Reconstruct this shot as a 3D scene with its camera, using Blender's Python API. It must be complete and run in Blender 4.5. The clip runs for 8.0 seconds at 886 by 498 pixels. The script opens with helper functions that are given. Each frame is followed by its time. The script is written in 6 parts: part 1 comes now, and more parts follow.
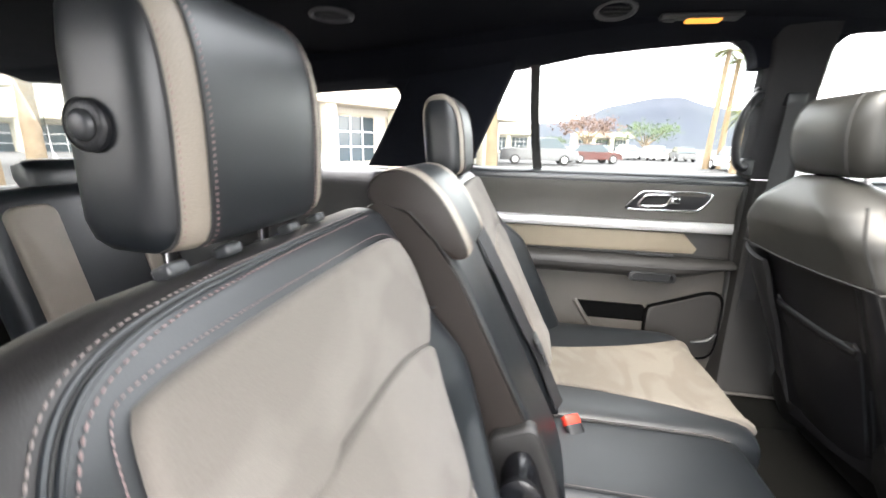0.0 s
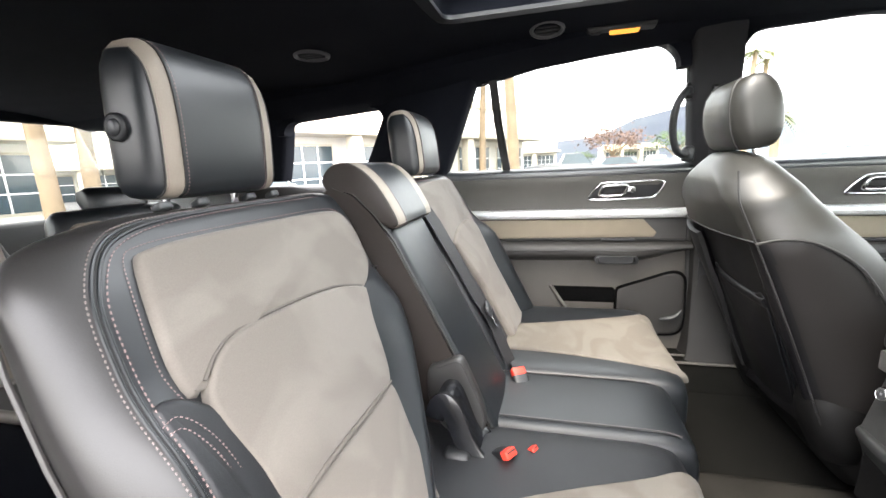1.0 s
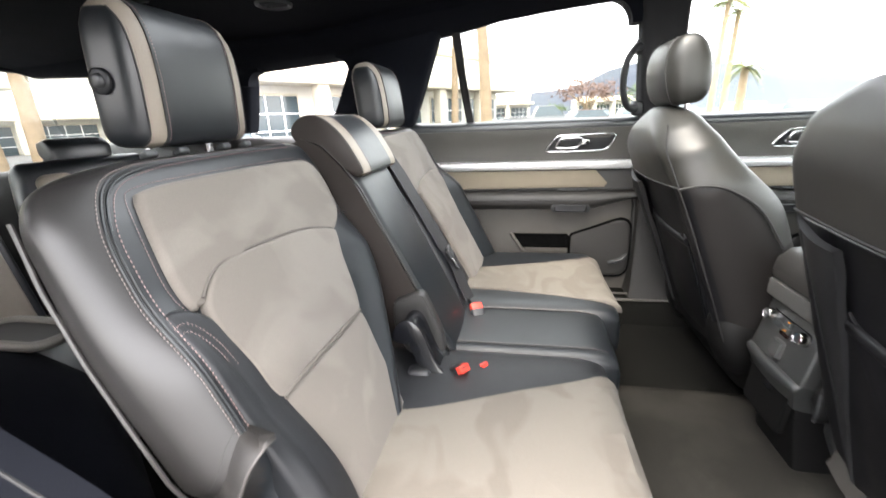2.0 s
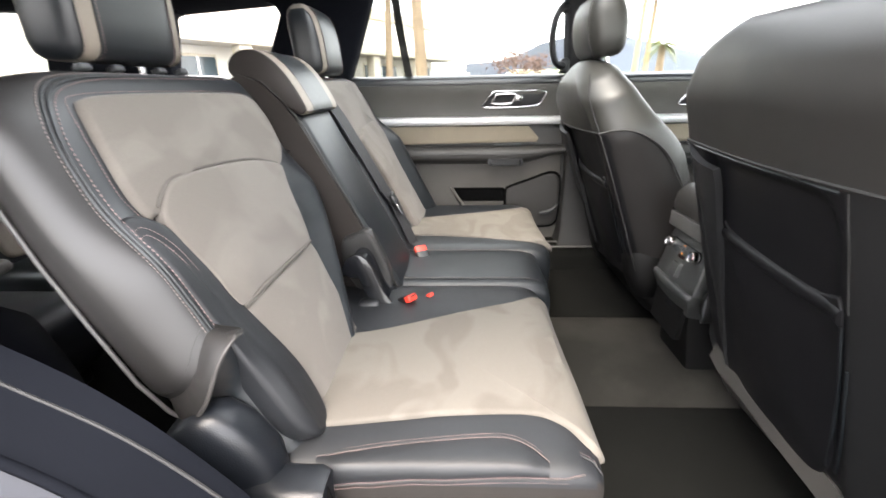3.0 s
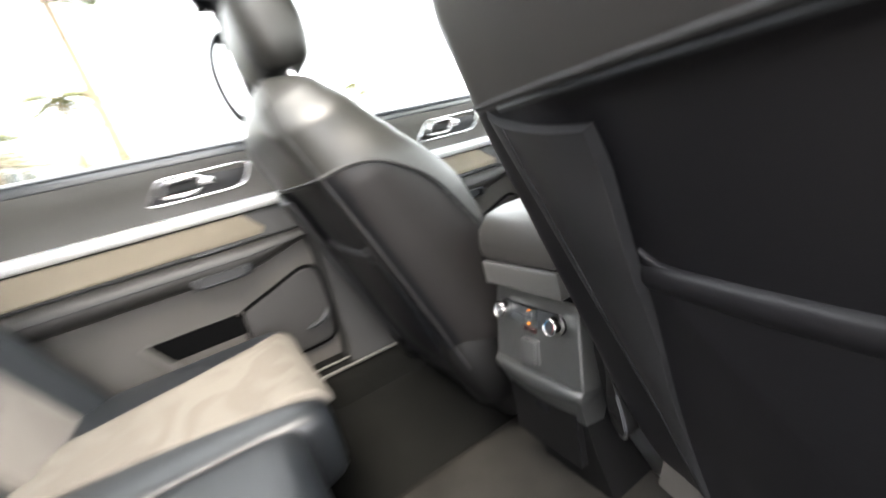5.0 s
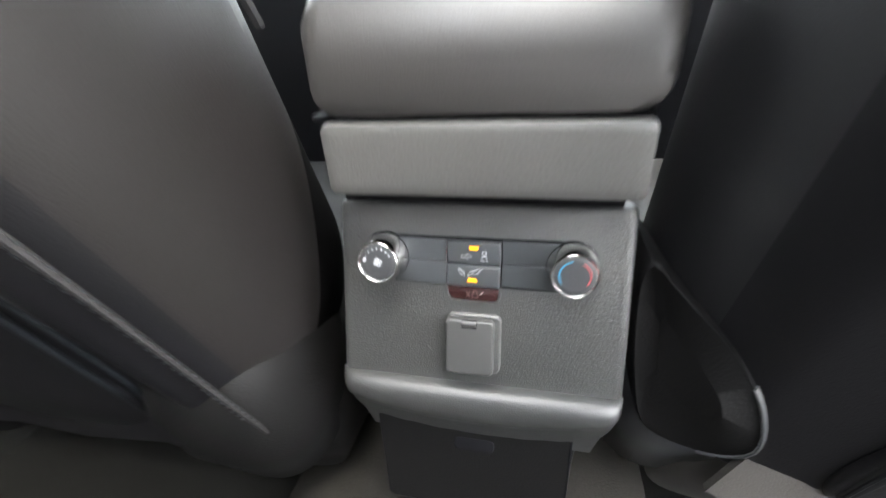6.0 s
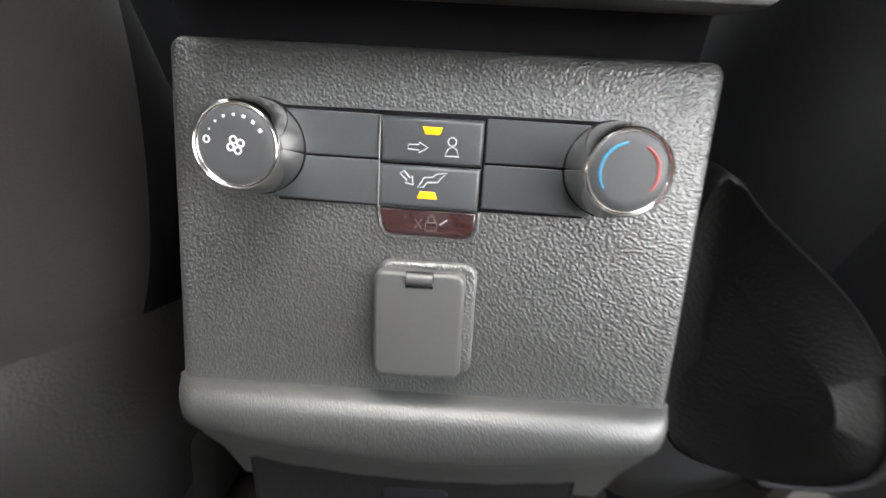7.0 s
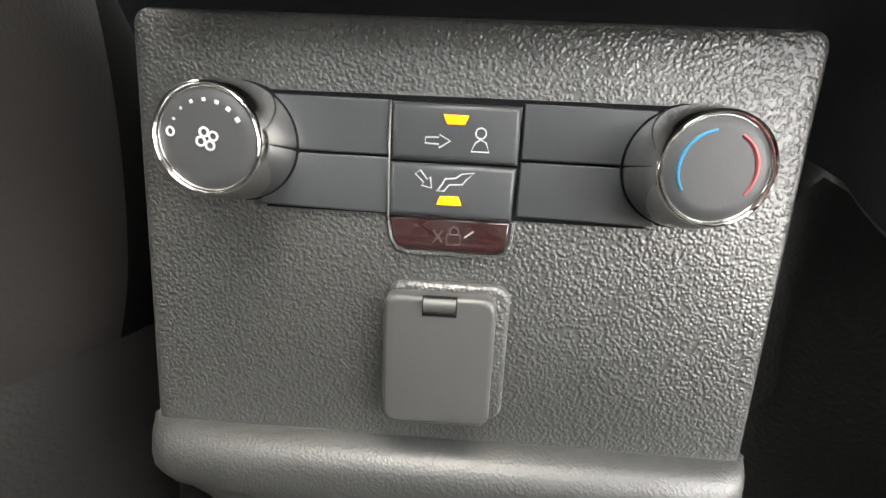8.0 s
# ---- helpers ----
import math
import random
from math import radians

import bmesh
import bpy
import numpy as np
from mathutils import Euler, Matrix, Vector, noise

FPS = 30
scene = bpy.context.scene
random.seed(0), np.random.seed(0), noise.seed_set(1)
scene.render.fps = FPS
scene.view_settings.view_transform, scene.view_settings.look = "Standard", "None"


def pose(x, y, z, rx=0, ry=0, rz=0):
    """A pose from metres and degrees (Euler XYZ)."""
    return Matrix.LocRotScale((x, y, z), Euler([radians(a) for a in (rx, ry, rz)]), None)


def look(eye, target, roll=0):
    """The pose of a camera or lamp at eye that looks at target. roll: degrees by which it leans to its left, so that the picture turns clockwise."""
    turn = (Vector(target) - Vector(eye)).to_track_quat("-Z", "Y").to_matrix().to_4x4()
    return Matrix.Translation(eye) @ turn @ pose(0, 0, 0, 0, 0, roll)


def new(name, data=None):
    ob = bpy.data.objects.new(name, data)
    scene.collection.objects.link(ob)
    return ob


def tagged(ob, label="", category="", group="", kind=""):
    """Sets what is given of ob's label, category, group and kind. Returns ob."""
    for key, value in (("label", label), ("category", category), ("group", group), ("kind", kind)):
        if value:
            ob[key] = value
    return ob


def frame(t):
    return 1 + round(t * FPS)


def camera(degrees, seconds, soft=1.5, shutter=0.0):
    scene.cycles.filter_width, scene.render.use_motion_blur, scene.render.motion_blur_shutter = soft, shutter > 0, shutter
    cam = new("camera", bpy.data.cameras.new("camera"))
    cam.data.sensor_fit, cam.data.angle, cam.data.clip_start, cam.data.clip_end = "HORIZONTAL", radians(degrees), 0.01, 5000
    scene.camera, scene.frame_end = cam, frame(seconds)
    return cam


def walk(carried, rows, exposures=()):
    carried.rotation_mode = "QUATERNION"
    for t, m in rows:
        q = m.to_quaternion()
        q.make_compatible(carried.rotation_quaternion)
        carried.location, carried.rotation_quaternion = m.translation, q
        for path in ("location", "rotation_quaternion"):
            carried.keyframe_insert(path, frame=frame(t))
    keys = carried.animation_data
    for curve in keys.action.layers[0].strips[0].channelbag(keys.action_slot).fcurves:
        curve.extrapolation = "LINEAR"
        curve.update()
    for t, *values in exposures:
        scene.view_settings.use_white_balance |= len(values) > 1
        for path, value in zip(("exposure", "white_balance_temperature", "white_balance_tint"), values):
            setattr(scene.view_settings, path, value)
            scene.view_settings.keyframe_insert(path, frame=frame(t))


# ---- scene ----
cam = camera(94.5, 8.0, shutter=0.5)
PATH = [
    (0, (-0.355, -0.634, 0.85), (-0.698, 1.271, 0.346), 1.4),
    (0.5, (-0.193, -0.731, 0.834), (-0.641, 1.178, 0.445), -1.7),
    (1, (-0.141, -0.794, 0.794), (-0.642, 1.103, 0.403), -2.7),
    (1.2, (-0.152, -0.805, 0.798), (-0.612, 1.102, 0.409), -2.8),
    (2.3, (-0.081, -0.918, 0.787), (-0.382, 0.947, 0.13), -1.6),
    (2.5, (-0.099, -0.938, 0.751), (-0.313, 0.946, 0.113), -1.1),
    (3, (-0.099, -0.964, 0.734), (-0.178, 0.893, -0.003), -1.0),
    (3.5, (-0.114, -0.955, 0.695), (0.056, 0.884, -0.074), -2.4),
    (4, (-0.071, -0.847, 0.673), (0.247, 1.008, -0.005), -5.8),
    (4.5, (-0.013, -0.738, 0.676), (0.455, 1.108, 0.067), -7.5),
    (5, (0.121, -0.446, 0.609), (1.008, 1.288, 0.152), -14.8),
    (5.2, (0.159, -0.32, 0.593), (1.366, 1.172, 0.028), -15.6),
    (6.3, (0.291, 0.011, 0.419), (2.064, 0.143, -0.498), 1.9),
    (6.5, (0.312, 0.016, 0.396), (2.109, 0.016, -0.481), 3.9),
    (6.7, (0.32, 0.015, 0.382), (2.103, -0.03, -0.523), 4.2),
    (6.9, (0.332, 0.002, 0.379), (2.114, 0.004, -0.529), 3.6),
    (7, (0.336, 0.001, 0.376), (2.139, 0.037, -0.489), 3.0),
    (7.2, (0.353, -0.001, 0.374), (2.157, 0.075, -0.487), 2.1),
    (7.5, (0.36, 0.001, 0.368), (2.156, 0.097, -0.508), 1.7),
    (7.8, (0.36, 0.007, 0.369), (2.156, 0.064, -0.51), 2.2),
    (8, (0.361, 0.006, 0.368), (2.169, 0.087, -0.482), 2.2),
]
EXPOSURES = [(0, 3.9, 6900, 11), (1.0, 3.8, 6900, 11), (2.5, 3.58, 6900, 11), (3.0, 3.52, 6900, 11), (4.0, 3.82, 6900, 11), (4.5, 4.03, 6900, 11), (5.2, 4.12, 6900, 11), (6.3, 4.75, 6650, 9), (7.0, 4.62, 6900, 9), (8.0, 4.45, 7250, 9)]
walk(cam, [(t, look(eye, target, roll)) for t, eye, target, roll in PATH], EXPOSURES)

# ---- light ----
world = bpy.data.worlds.new("sky")
scene.world = world
world.use_nodes = True
wn = world.node_tree
sky = wn.nodes.new("ShaderNodeTexSky")
sky.sky_type = "NISHITA"
sky.sun_disc = False
sky.sun_elevation = radians(70)
sky.sun_rotation = radians(200)
sky.dust_density = 4.0
sky.air_density = 1.0
haze = wn.nodes.new("ShaderNodeMix")
haze.data_type = "RGBA"
haze.inputs[0].default_value = 0.6
haze.inputs[7].default_value = (9.0, 9.0, 9.2, 1)
wn.links.new(sky.outputs[0], haze.inputs[6])
wn.links.new(haze.outputs[2], wn.nodes["Background"].inputs[0])
wn.nodes["Background"].inputs[1].default_value = 0.15
sun = new("sun", bpy.data.lights.new("sun", "SUN"))
sun.data.energy = 0.6
sun.data.angle = radians(30)
sun.data.color = (1.0, 0.95, 0.88)
sun.matrix_world = look((-3, -7, 14), (0, 0, 0))

# ---- materials ----


def material(name, colour, rough=0.5, metal=0.0, grain=0.0, scale=200.0, bump=0.0, stain=0.0, stain_scale=8.0, coat=0.0, tint=None, voronoi=False, spec=0.5, sheen=0.0, edges=(0.42, 0.6), brush=None):
    m = bpy.data.materials.new(name)
    m.use_nodes = True
    nt = m.node_tree
    b = nt.nodes["Principled BSDF"]
    b.inputs["Roughness"].default_value = rough
    b.inputs["Metallic"].default_value = metal
    b.inputs["Coat Weight"].default_value = coat
    b.inputs["Specular IOR Level"].default_value = spec
    b.inputs["Sheen Weight"].default_value = sheen
    co = nt.nodes.new("ShaderNodeTexCoord")
    fine = nt.nodes.new("ShaderNodeTexNoise")
    fine.inputs["Scale"].default_value = scale
    fine.inputs["Detail"].default_value = 4
    nt.links.new(co.outputs["Object"], fine.inputs["Vector"])
    wide = nt.nodes.new("ShaderNodeTexNoise")
    wide.inputs["Scale"].default_value = stain_scale
    wide.inputs["Detail"].default_value = 3
    if brush:
        nap = nt.nodes.new("ShaderNodeMapping")
        nap.inputs["Scale"].default_value = brush
        nt.links.new(co.outputs["Object"], nap.inputs["Vector"])
        nt.links.new(nap.outputs[0], wide.inputs["Vector"])
        wide.inputs["Detail"].default_value = 2
        wide.inputs["Distortion"].default_value = 0.7
    else:
        nt.links.new(co.outputs["Object"], wide.inputs["Vector"])
    ramp = nt.nodes.new("ShaderNodeValToRGB")
    ramp.color_ramp.elements[0].position = edges[0]
    ramp.color_ramp.elements[1].position = edges[1]
    nt.links.new(wide.outputs["Fac"], ramp.inputs["Fac"])
    other = tint or tuple(c * 0.7 for c in colour)
    mix = nt.nodes.new("ShaderNodeMix")
    mix.data_type = "RGBA"
    mix.inputs[6].default_value = (*colour, 1)
    mix.inputs[7].default_value = (*other, 1)
    amount = nt.nodes.new("ShaderNodeMath")
    amount.operation = "MULTIPLY"
    amount.inputs[1].default_value = stain
    nt.links.new(ramp.outputs["Color"], amount.inputs[0])
    nt.links.new(amount.outputs[0], mix.inputs[0])
    mix2 = nt.nodes.new("ShaderNodeMix")
    mix2.data_type = "RGBA"
    mix2.blend_type = "MULTIPLY"
    mix2.inputs[0].default_value = grain
    nt.links.new(mix.outputs[2], mix2.inputs[6])
    nt.links.new(fine.outputs["Fac"], mix2.inputs[7])
    nt.links.new(mix2.outputs[2], b.inputs["Base Color"])
    if bump:
        source = fine.outputs["Fac"]
        if voronoi:
            vor = nt.nodes.new("ShaderNodeTexVoronoi")
            vor.feature = "SMOOTH_F1"
            vor.inputs["Scale"].default_value = scale
            nt.links.new(co.outputs["Object"], vor.inputs["Vector"])
            source = vor.outputs["Distance"]
        bp = nt.nodes.new("ShaderNodeBump")
        bp.inputs["Strength"].default_value = bump
        bp.invert = voronoi
        bp.inputs["Distance"].default_value = 0.0006 if scale > 60 else 0.004
        nt.links.new(source, bp.inputs["Height"])
        nt.links.new(bp.outputs["Normal"], b.inputs["Normal"])
    rr = nt.nodes.new("ShaderNodeMapRange")
    rr.inputs["To Min"].default_value = max(0.02, rough - 0.07)
    rr.inputs["To Max"].default_value = min(1, rough + 0.07)
    nt.links.new(wide.outputs["Fac"], rr.inputs["Value"])
    nt.links.new(rr.outputs[0], b.inputs["Roughness"])
    return m


def glowing(name, colour, strength):
    m = bpy.data.materials.new(name)
    m.use_nodes = True
    b = m.node_tree.nodes["Principled BSDF"]
    b.inputs["Base Color"].default_value = (*colour, 1)
    b.inputs["Emission Color"].default_value = (*colour, 1)
    b.inputs["Emission Strength"].default_value = strength
    return m


def glass(name, tint=(1, 1, 1)):
    m = bpy.data.materials.new(name)
    m.use_nodes = True
    nt = m.node_tree
    nt.nodes.remove(nt.nodes["Principled BSDF"])
    out = nt.nodes["Material Output"]
    clear = nt.nodes.new("ShaderNodeBsdfTransparent")
    clear.inputs[0].default_value = (*tint, 1)
    gloss = nt.nodes.new("ShaderNodeBsdfGlossy")
    gloss.inputs["Roughness"].default_value = 0.02
    facing = nt.nodes.new("ShaderNodeLayerWeight")
    power = nt.nodes.new("ShaderNodeMath")
    power.operation = "POWER"
    power.inputs[1].default_value = 5.0
    nt.links.new(facing.outputs["Facing"], power.inputs[0])
    gain = nt.nodes.new("ShaderNodeMath")
    gain.operation = "MULTIPLY_ADD"
    gain.inputs[1].default_value = 0.9
    gain.inputs[2].default_value = 0.035
    nt.links.new(power.outputs[0], gain.inputs[0])
    mix = nt.nodes.new("ShaderNodeMixShader")
    nt.links.new(gain.outputs[0], mix.inputs[0])
    nt.links.new(clear.outputs[0], mix.inputs[1])
    nt.links.new(gloss.outputs[0], mix.inputs[2])
    nt.links.new(mix.outputs[0], out.inputs[0])
    return m


LEATHER = material("black leather", (0.0075, 0.0098, 0.0122), 0.40, scale=900, bump=0.09, grain=0.3, stain=0.4, voronoi=True, spec=0.62)
LEATHER_GREY = material("grey leather", (0.0205, 0.0206, 0.0182), 0.44, scale=900, bump=0.2, grain=0.3, stain=0.4, voronoi=True, spec=0.52)
LEATHER_BROWN = material("brown grey leather", (0.024, 0.0192, 0.017), 0.5, scale=900, bump=0.2, grain=0.3, stain=0.4, voronoi=True, spec=0.3)
LEATHER_WARM = material("charcoal leather", (0.0235, 0.0225, 0.0212), 0.46, scale=900, bump=0.14, grain=0.3, stain=0.4, voronoi=True, spec=0.68)
SUEDE = material("grey beige suede", (0.143, 0.130, 0.113), 0.95, scale=700, bump=0.3, grain=0.25, stain=0.52, stain_scale=8, tint=(0.102, 0.090, 0.077), sheen=0.03, spec=0.15, edges=(0.45, 0.55), brush=(1.3, 0.85, 1.0))
SUEDE_BACK = material("smooth grey suede", (0.172, 0.156, 0.138), 0.95, scale=700, bump=0.3, grain=0.25, stain=0.55, stain_scale=7, tint=(0.122, 0.108, 0.095), sheen=0.1, spec=0.15, edges=(0.44, 0.56), brush=(1.0, 0.9, 1.2))
LEATHER_SIDE = material("brown black leather", (0.019, 0.0178, 0.0172), 0.43, scale=900, bump=0.12, grain=0.3, stain=0.4, voronoi=True, spec=0.58)
LEATHER_SOFT = material("soft black leather", (0.0095, 0.0105, 0.0125), 0.5, scale=900, bump=0.3, grain=0.3, stain=0.4, voronoi=True, spec=0.45)
LEATHER_NAVY = material("brown black seat side leather", (0.0115, 0.0104, 0.0102), 0.48, scale=900, bump=0.2, grain=0.3, stain=0.4, voronoi=True, spec=0.3)
LEATHER_SLATE = material("slate black leather", (0.0118, 0.0121, 0.0131), 0.45, scale=900, bump=0.14, grain=0.3, stain=0.4, voronoi=True, spec=0.42)
HINGE = material("blue black plastic", (0.0065, 0.0078, 0.0105), 0.36, scale=700, bump=0.35, grain=0.3, stain=0.4, voronoi=True, spec=0.4)
CUSHION_SIDE = material("brown grey seat side", (0.021, 0.0182, 0.0165), 0.6, scale=900, bump=0.3, grain=0.3, stain=0.4, voronoi=True, spec=0.3)
VINYL = material("black vinyl", (0.006, 0.006, 0.0072), 0.46, scale=900, bump=0.2, grain=0.3, stain=0.4, voronoi=True, spec=0.27)
TAUPE = material("taupe leather", (0.25, 0.215, 0.175), 0.5, scale=900, bump=0.35, grain=0.3, stain=0.3, voronoi=True)
PLASTIC = material("black grained plastic", (0.014, 0.015, 0.017), 0.42, scale=700, bump=0.4, grain=0.3, stain=0.4, voronoi=True)
PLASTIC_GREY = material("grey satin plastic", (0.032, 0.034, 0.036), 0.38, scale=900, bump=0.15, grain=0.2, stain=0.3)
TRIM = material("door trim vinyl", (0.095, 0.090, 0.081), 0.5, scale=700, bump=0.35, grain=0.3, stain=0.3, voronoi=True)
TRIM_LOW = material("lower door plastic", (0.070, 0.065, 0.058), 0.55, scale=700, bump=0.35, grain=0.3, stain=0.3, voronoi=True, spec=0.4)
TRIM_DARK = material("dark door plastic", (0.026, 0.0247, 0.0233), 0.5, scale=700, bump=0.35, grain=0.3, stain=0.3, voronoi=True)
BEIGE = material("beige door cloth", (0.22, 0.185, 0.135), 0.8, scale=500, bump=0.2, grain=0.2, stain=0.3)
SILVER = material("satin silver trim", (0.72, 0.72, 0.72), 0.32, metal=0.35, scale=600, bump=0.03, grain=0.05, stain=0.1)
CHROME = material("chrome", (0.85, 0.85, 0.86), 0.08, metal=1.0, stain=0.1)
CARPET = material("black carpet", (0.0085, 0.0085, 0.0075), 0.98, scale=500, bump=1.0, grain=0.6, stain=0.5, stain_scale=5, spec=0.1)
HEADLINER = material("black headliner cloth", (0.0095, 0.0108, 0.0152), 0.95, scale=900, bump=0.5, grain=0.3, stain=0.2, spec=0.1)
BELT = material("black belt webbing", (0.02, 0.02, 0.022), 0.6, scale=900, bump=0.5, grain=0.4)
RED = material("red buckle plastic", (0.75, 0.05, 0.03), 0.4, scale=300, grain=0.1, stain=0.1)
THREAD = material("pale thread", (0.25, 0.17, 0.162), 0.8, grain=0.2)
PANE = glass("window glass", (0.93, 0.96, 0.95))
ROOF_GLASS = glass("tinted roof glass", (0.86, 0.88, 0.88))
GLOSS = material("glossy black plastic", (0.007, 0.0075, 0.009), 0.24, stain=0.3, scale=600, bump=0.05, grain=0.2)
PRIVACY = glass("tinted window glass", (0.75, 0.77, 0.76))
PAINT = material("white car paint", (0.8, 0.8, 0.8), 0.2, coat=0.8, stain=0.1)
MATT = material("matt black plastic", (0.0034, 0.0034, 0.0035), 0.6, scale=700, bump=0.3, grain=0.3, stain=0.4, voronoi=True, spec=0.18)
# Near black for painted shade, and for a few seams and straps.
DEEP = material("shade and trim black", (0.0032, 0.0032, 0.0034), 0.95, scale=500, grain=0.3, spec=0.03)
RUBBER = material("black rubber", (0.015, 0.015, 0.015), 0.7, scale=300, grain=0.3)

# ---- mesh helpers ----
from mathutils.bvhtree import BVHTree


def part(name, bm, mat, parent=None, label="", smooth=True, normals=True):
    if normals:
        bmesh.ops.recalc_face_normals(bm, faces=bm.faces)
    me = bpy.data.meshes.new(name)
    bm.to_mesh(me)
    bm.free()
    me.materials.append(mat)
    if smooth:
        for f in me.polygons:
            f.use_smooth = True
        me.set_sharp_from_angle(angle=radians(50))
    ob = new(name, me)
    if parent is not None:
        ob.parent = parent
        if parent.type == "EMPTY":
            ob.matrix_parent_inverse = parent.matrix_basis.inverted()
    if label:
        ob["label"] = label
    return ob


def thing(name, label, category, m=None, group="", kind=""):
    ob = new(name)
    ob.empty_display_size = 0.05
    if m is not None:
        ob.matrix_basis = m
    return tagged(ob, label, category, group, kind)


def box(size, at=(0, 0, 0), bevel=0.0, seg=2, rot=None):
    bm = bmesh.new()
    bmesh.ops.create_cube(bm, size=1)
    bmesh.ops.scale(bm, vec=size, verts=bm.verts)
    if bevel:
        bmesh.ops.bevel(bm, geom=bm.edges[:] + bm.verts[:], offset=bevel, segments=seg, affect="EDGES", profile=0.5)
    if rot is not None:
        bmesh.ops.transform(bm, matrix=rot, verts=bm.verts)
    bmesh.ops.translate(bm, vec=at, verts=bm.verts)
    return bm


def span(x0, x1, y0, y1, z0, z1, bevel=0.0, seg=2):
    return box((x1 - x0, y1 - y0, z1 - z0), ((x0 + x1) / 2, (y0 + y1) / 2, (z0 + z1) / 2), bevel, seg)


def join(*bms):
    out = bmesh.new()
    for bm in bms:
        me = bpy.data.meshes.new("tmp")
        bm.to_mesh(me)
        bm.free()
        out.from_mesh(me)
        bpy.data.meshes.remove(me)
    return out


def sm(a, b, x):
    t = min(1.0, max(0.0, (x - a) / (b - a)))
    return t * t * (3 - 2 * t)


def rrect(y0, y1, z0, z1, r, k=6):
    """A rounded rectangle as an outline."""
    out = []
    for cy, cz, a0 in ((y1 - r, z1 - r, 0), (y0 + r, z1 - r, 90), (y0 + r, z0 + r, 180), (y1 - r, z0 + r, 270)):
        for i in range(k + 1):
            a = radians(a0 + 90 * i / k)
            out.append((cy + r * math.cos(a), cz + r * math.sin(a)))
    return out


def smooth_loop(pts, n=48, closed=True):
    """n points evenly spread along a Catmull-Rom curve through pts."""
    P = [Vector(p) for p in pts]
    k = len(P)
    dense = []
    last = k if closed else k - 1
    for i in range(last):
        if closed:
            a, b, c, d = P[i - 1], P[i], P[(i + 1) % k], P[(i + 2) % k]
        else:
            a, b, c, d = P[max(i - 1, 0)], P[i], P[i + 1], P[min(i + 2, k - 1)]
        for j in range(12):
            s = j / 12
            dense.append(0.5 * ((2 * b) + (c - a) * s + (2 * a - 5 * b + 4 * c - d) * s * s + (3 * b - a - 3 * c + d) * s ** 3))
    dense.append(P[0] if closed else P[-1])
    lens = [0.0]
    for i in range(1, len(dense)):
        lens.append(lens[-1] + (dense[i] - dense[i - 1]).length)
    out, j = [], 0
    count = n if closed else n - 1
    for i in range(n):
        want = lens[-1] * i / count
        while j < len(lens) - 2 and lens[j + 1] < want:
            j += 1
        gap = lens[j + 1] - lens[j]
        s = 0 if gap < 1e-9 else (want - lens[j]) / gap
        out.append(dense[j].lerp(dense[j + 1], min(1, max(0, s))))
    return out


def loft(rings, closed=True, caps=True):
    bm = bmesh.new()
    vs = [[bm.verts.new(p) for p in r] for r in rings]
    n = len(rings[0])
    for a, b in zip(vs, vs[1:]):
        for i in range(n if closed else n - 1):
            j = (i + 1) % n
            bm.faces.new((a[i], a[j], b[j], b[i]))
    if caps and closed:
        bm.faces.new(vs[0][::-1])
        bm.faces.new(vs[-1])
    return bm


def pad(outline, depth, edge=0.02, crown=0.008, n=56, back=0.0, steps=5, warp=None, curve=True):
    """A stuffed panel: outline in (y, z), from x = back to x = depth, edges rounded over by edge."""
    pts = smooth_loop([(0, y, z) for y, z in outline], n) if curve else [Vector((0, y, z)) for y, z in outline]
    c = sum(pts, Vector()) / len(pts)
    rings = []

    def ring(shrink, x, k=None):
        r = []
        m = len(pts)
        for i, p in enumerate(pts):
            if k is not None:
                q = c + (p - c) * k
            else:
                t = (pts[(i + 1) % m] - pts[i - 1])
                nrm = Vector((0, t.z, -t.y))
                if nrm.length > 1e-9:
                    nrm.normalize()
                if nrm.dot(p - c) < 0:
                    nrm = -nrm
                q = p - nrm * shrink
            r.append(Vector((x, q.y, q.z)))
        return r
    rings.append(ring(0, back))
    for i in range(steps + 1):
        a = math.pi / 2 * i / steps
        rings.append(ring(edge * (1 - math.cos(a)), depth - edge + edge * math.sin(a)))
    inner = rings[-1]
    for k in (0.8, 0.6, 0.4, 0.2, 0.05):
        rings.append([Vector((depth + crown * (1 - k * k), c.y + (p.y - c.y) * k, c.z + (p.z - c.z) * k)) for p in inner])
    if warp:
        rings = [[Vector(warp(*p)) for p in r] for r in rings]
    return loft(rings)


def tube(path, r=0.004, seg=8, closed=False):
    P = [Vector(p) for p in path]
    rings = []
    n = len(P)
    ref = None
    for i, p in enumerate(P):
        if closed:
            d = (P[(i + 1) % n] - P[i - 1]).normalized()
        else:
            d = (P[min(i + 1, n - 1)] - P[max(i - 1, 0)]).normalized()
        if ref is None:
            ref = d.orthogonal().normalized()
        ref = (ref - d * ref.dot(d)).normalized()
        b = d.cross(ref)
        rr = r[i] if isinstance(r, (list, tuple)) else r
        rings.append([p + (ref * math.cos(a) + b * math.sin(a)) * rr for a in [2 * math.pi * j / seg for j in range(seg)]])
    if closed:
        rings.append(rings[0])
        return loft(rings, caps=False)
    return loft(rings)


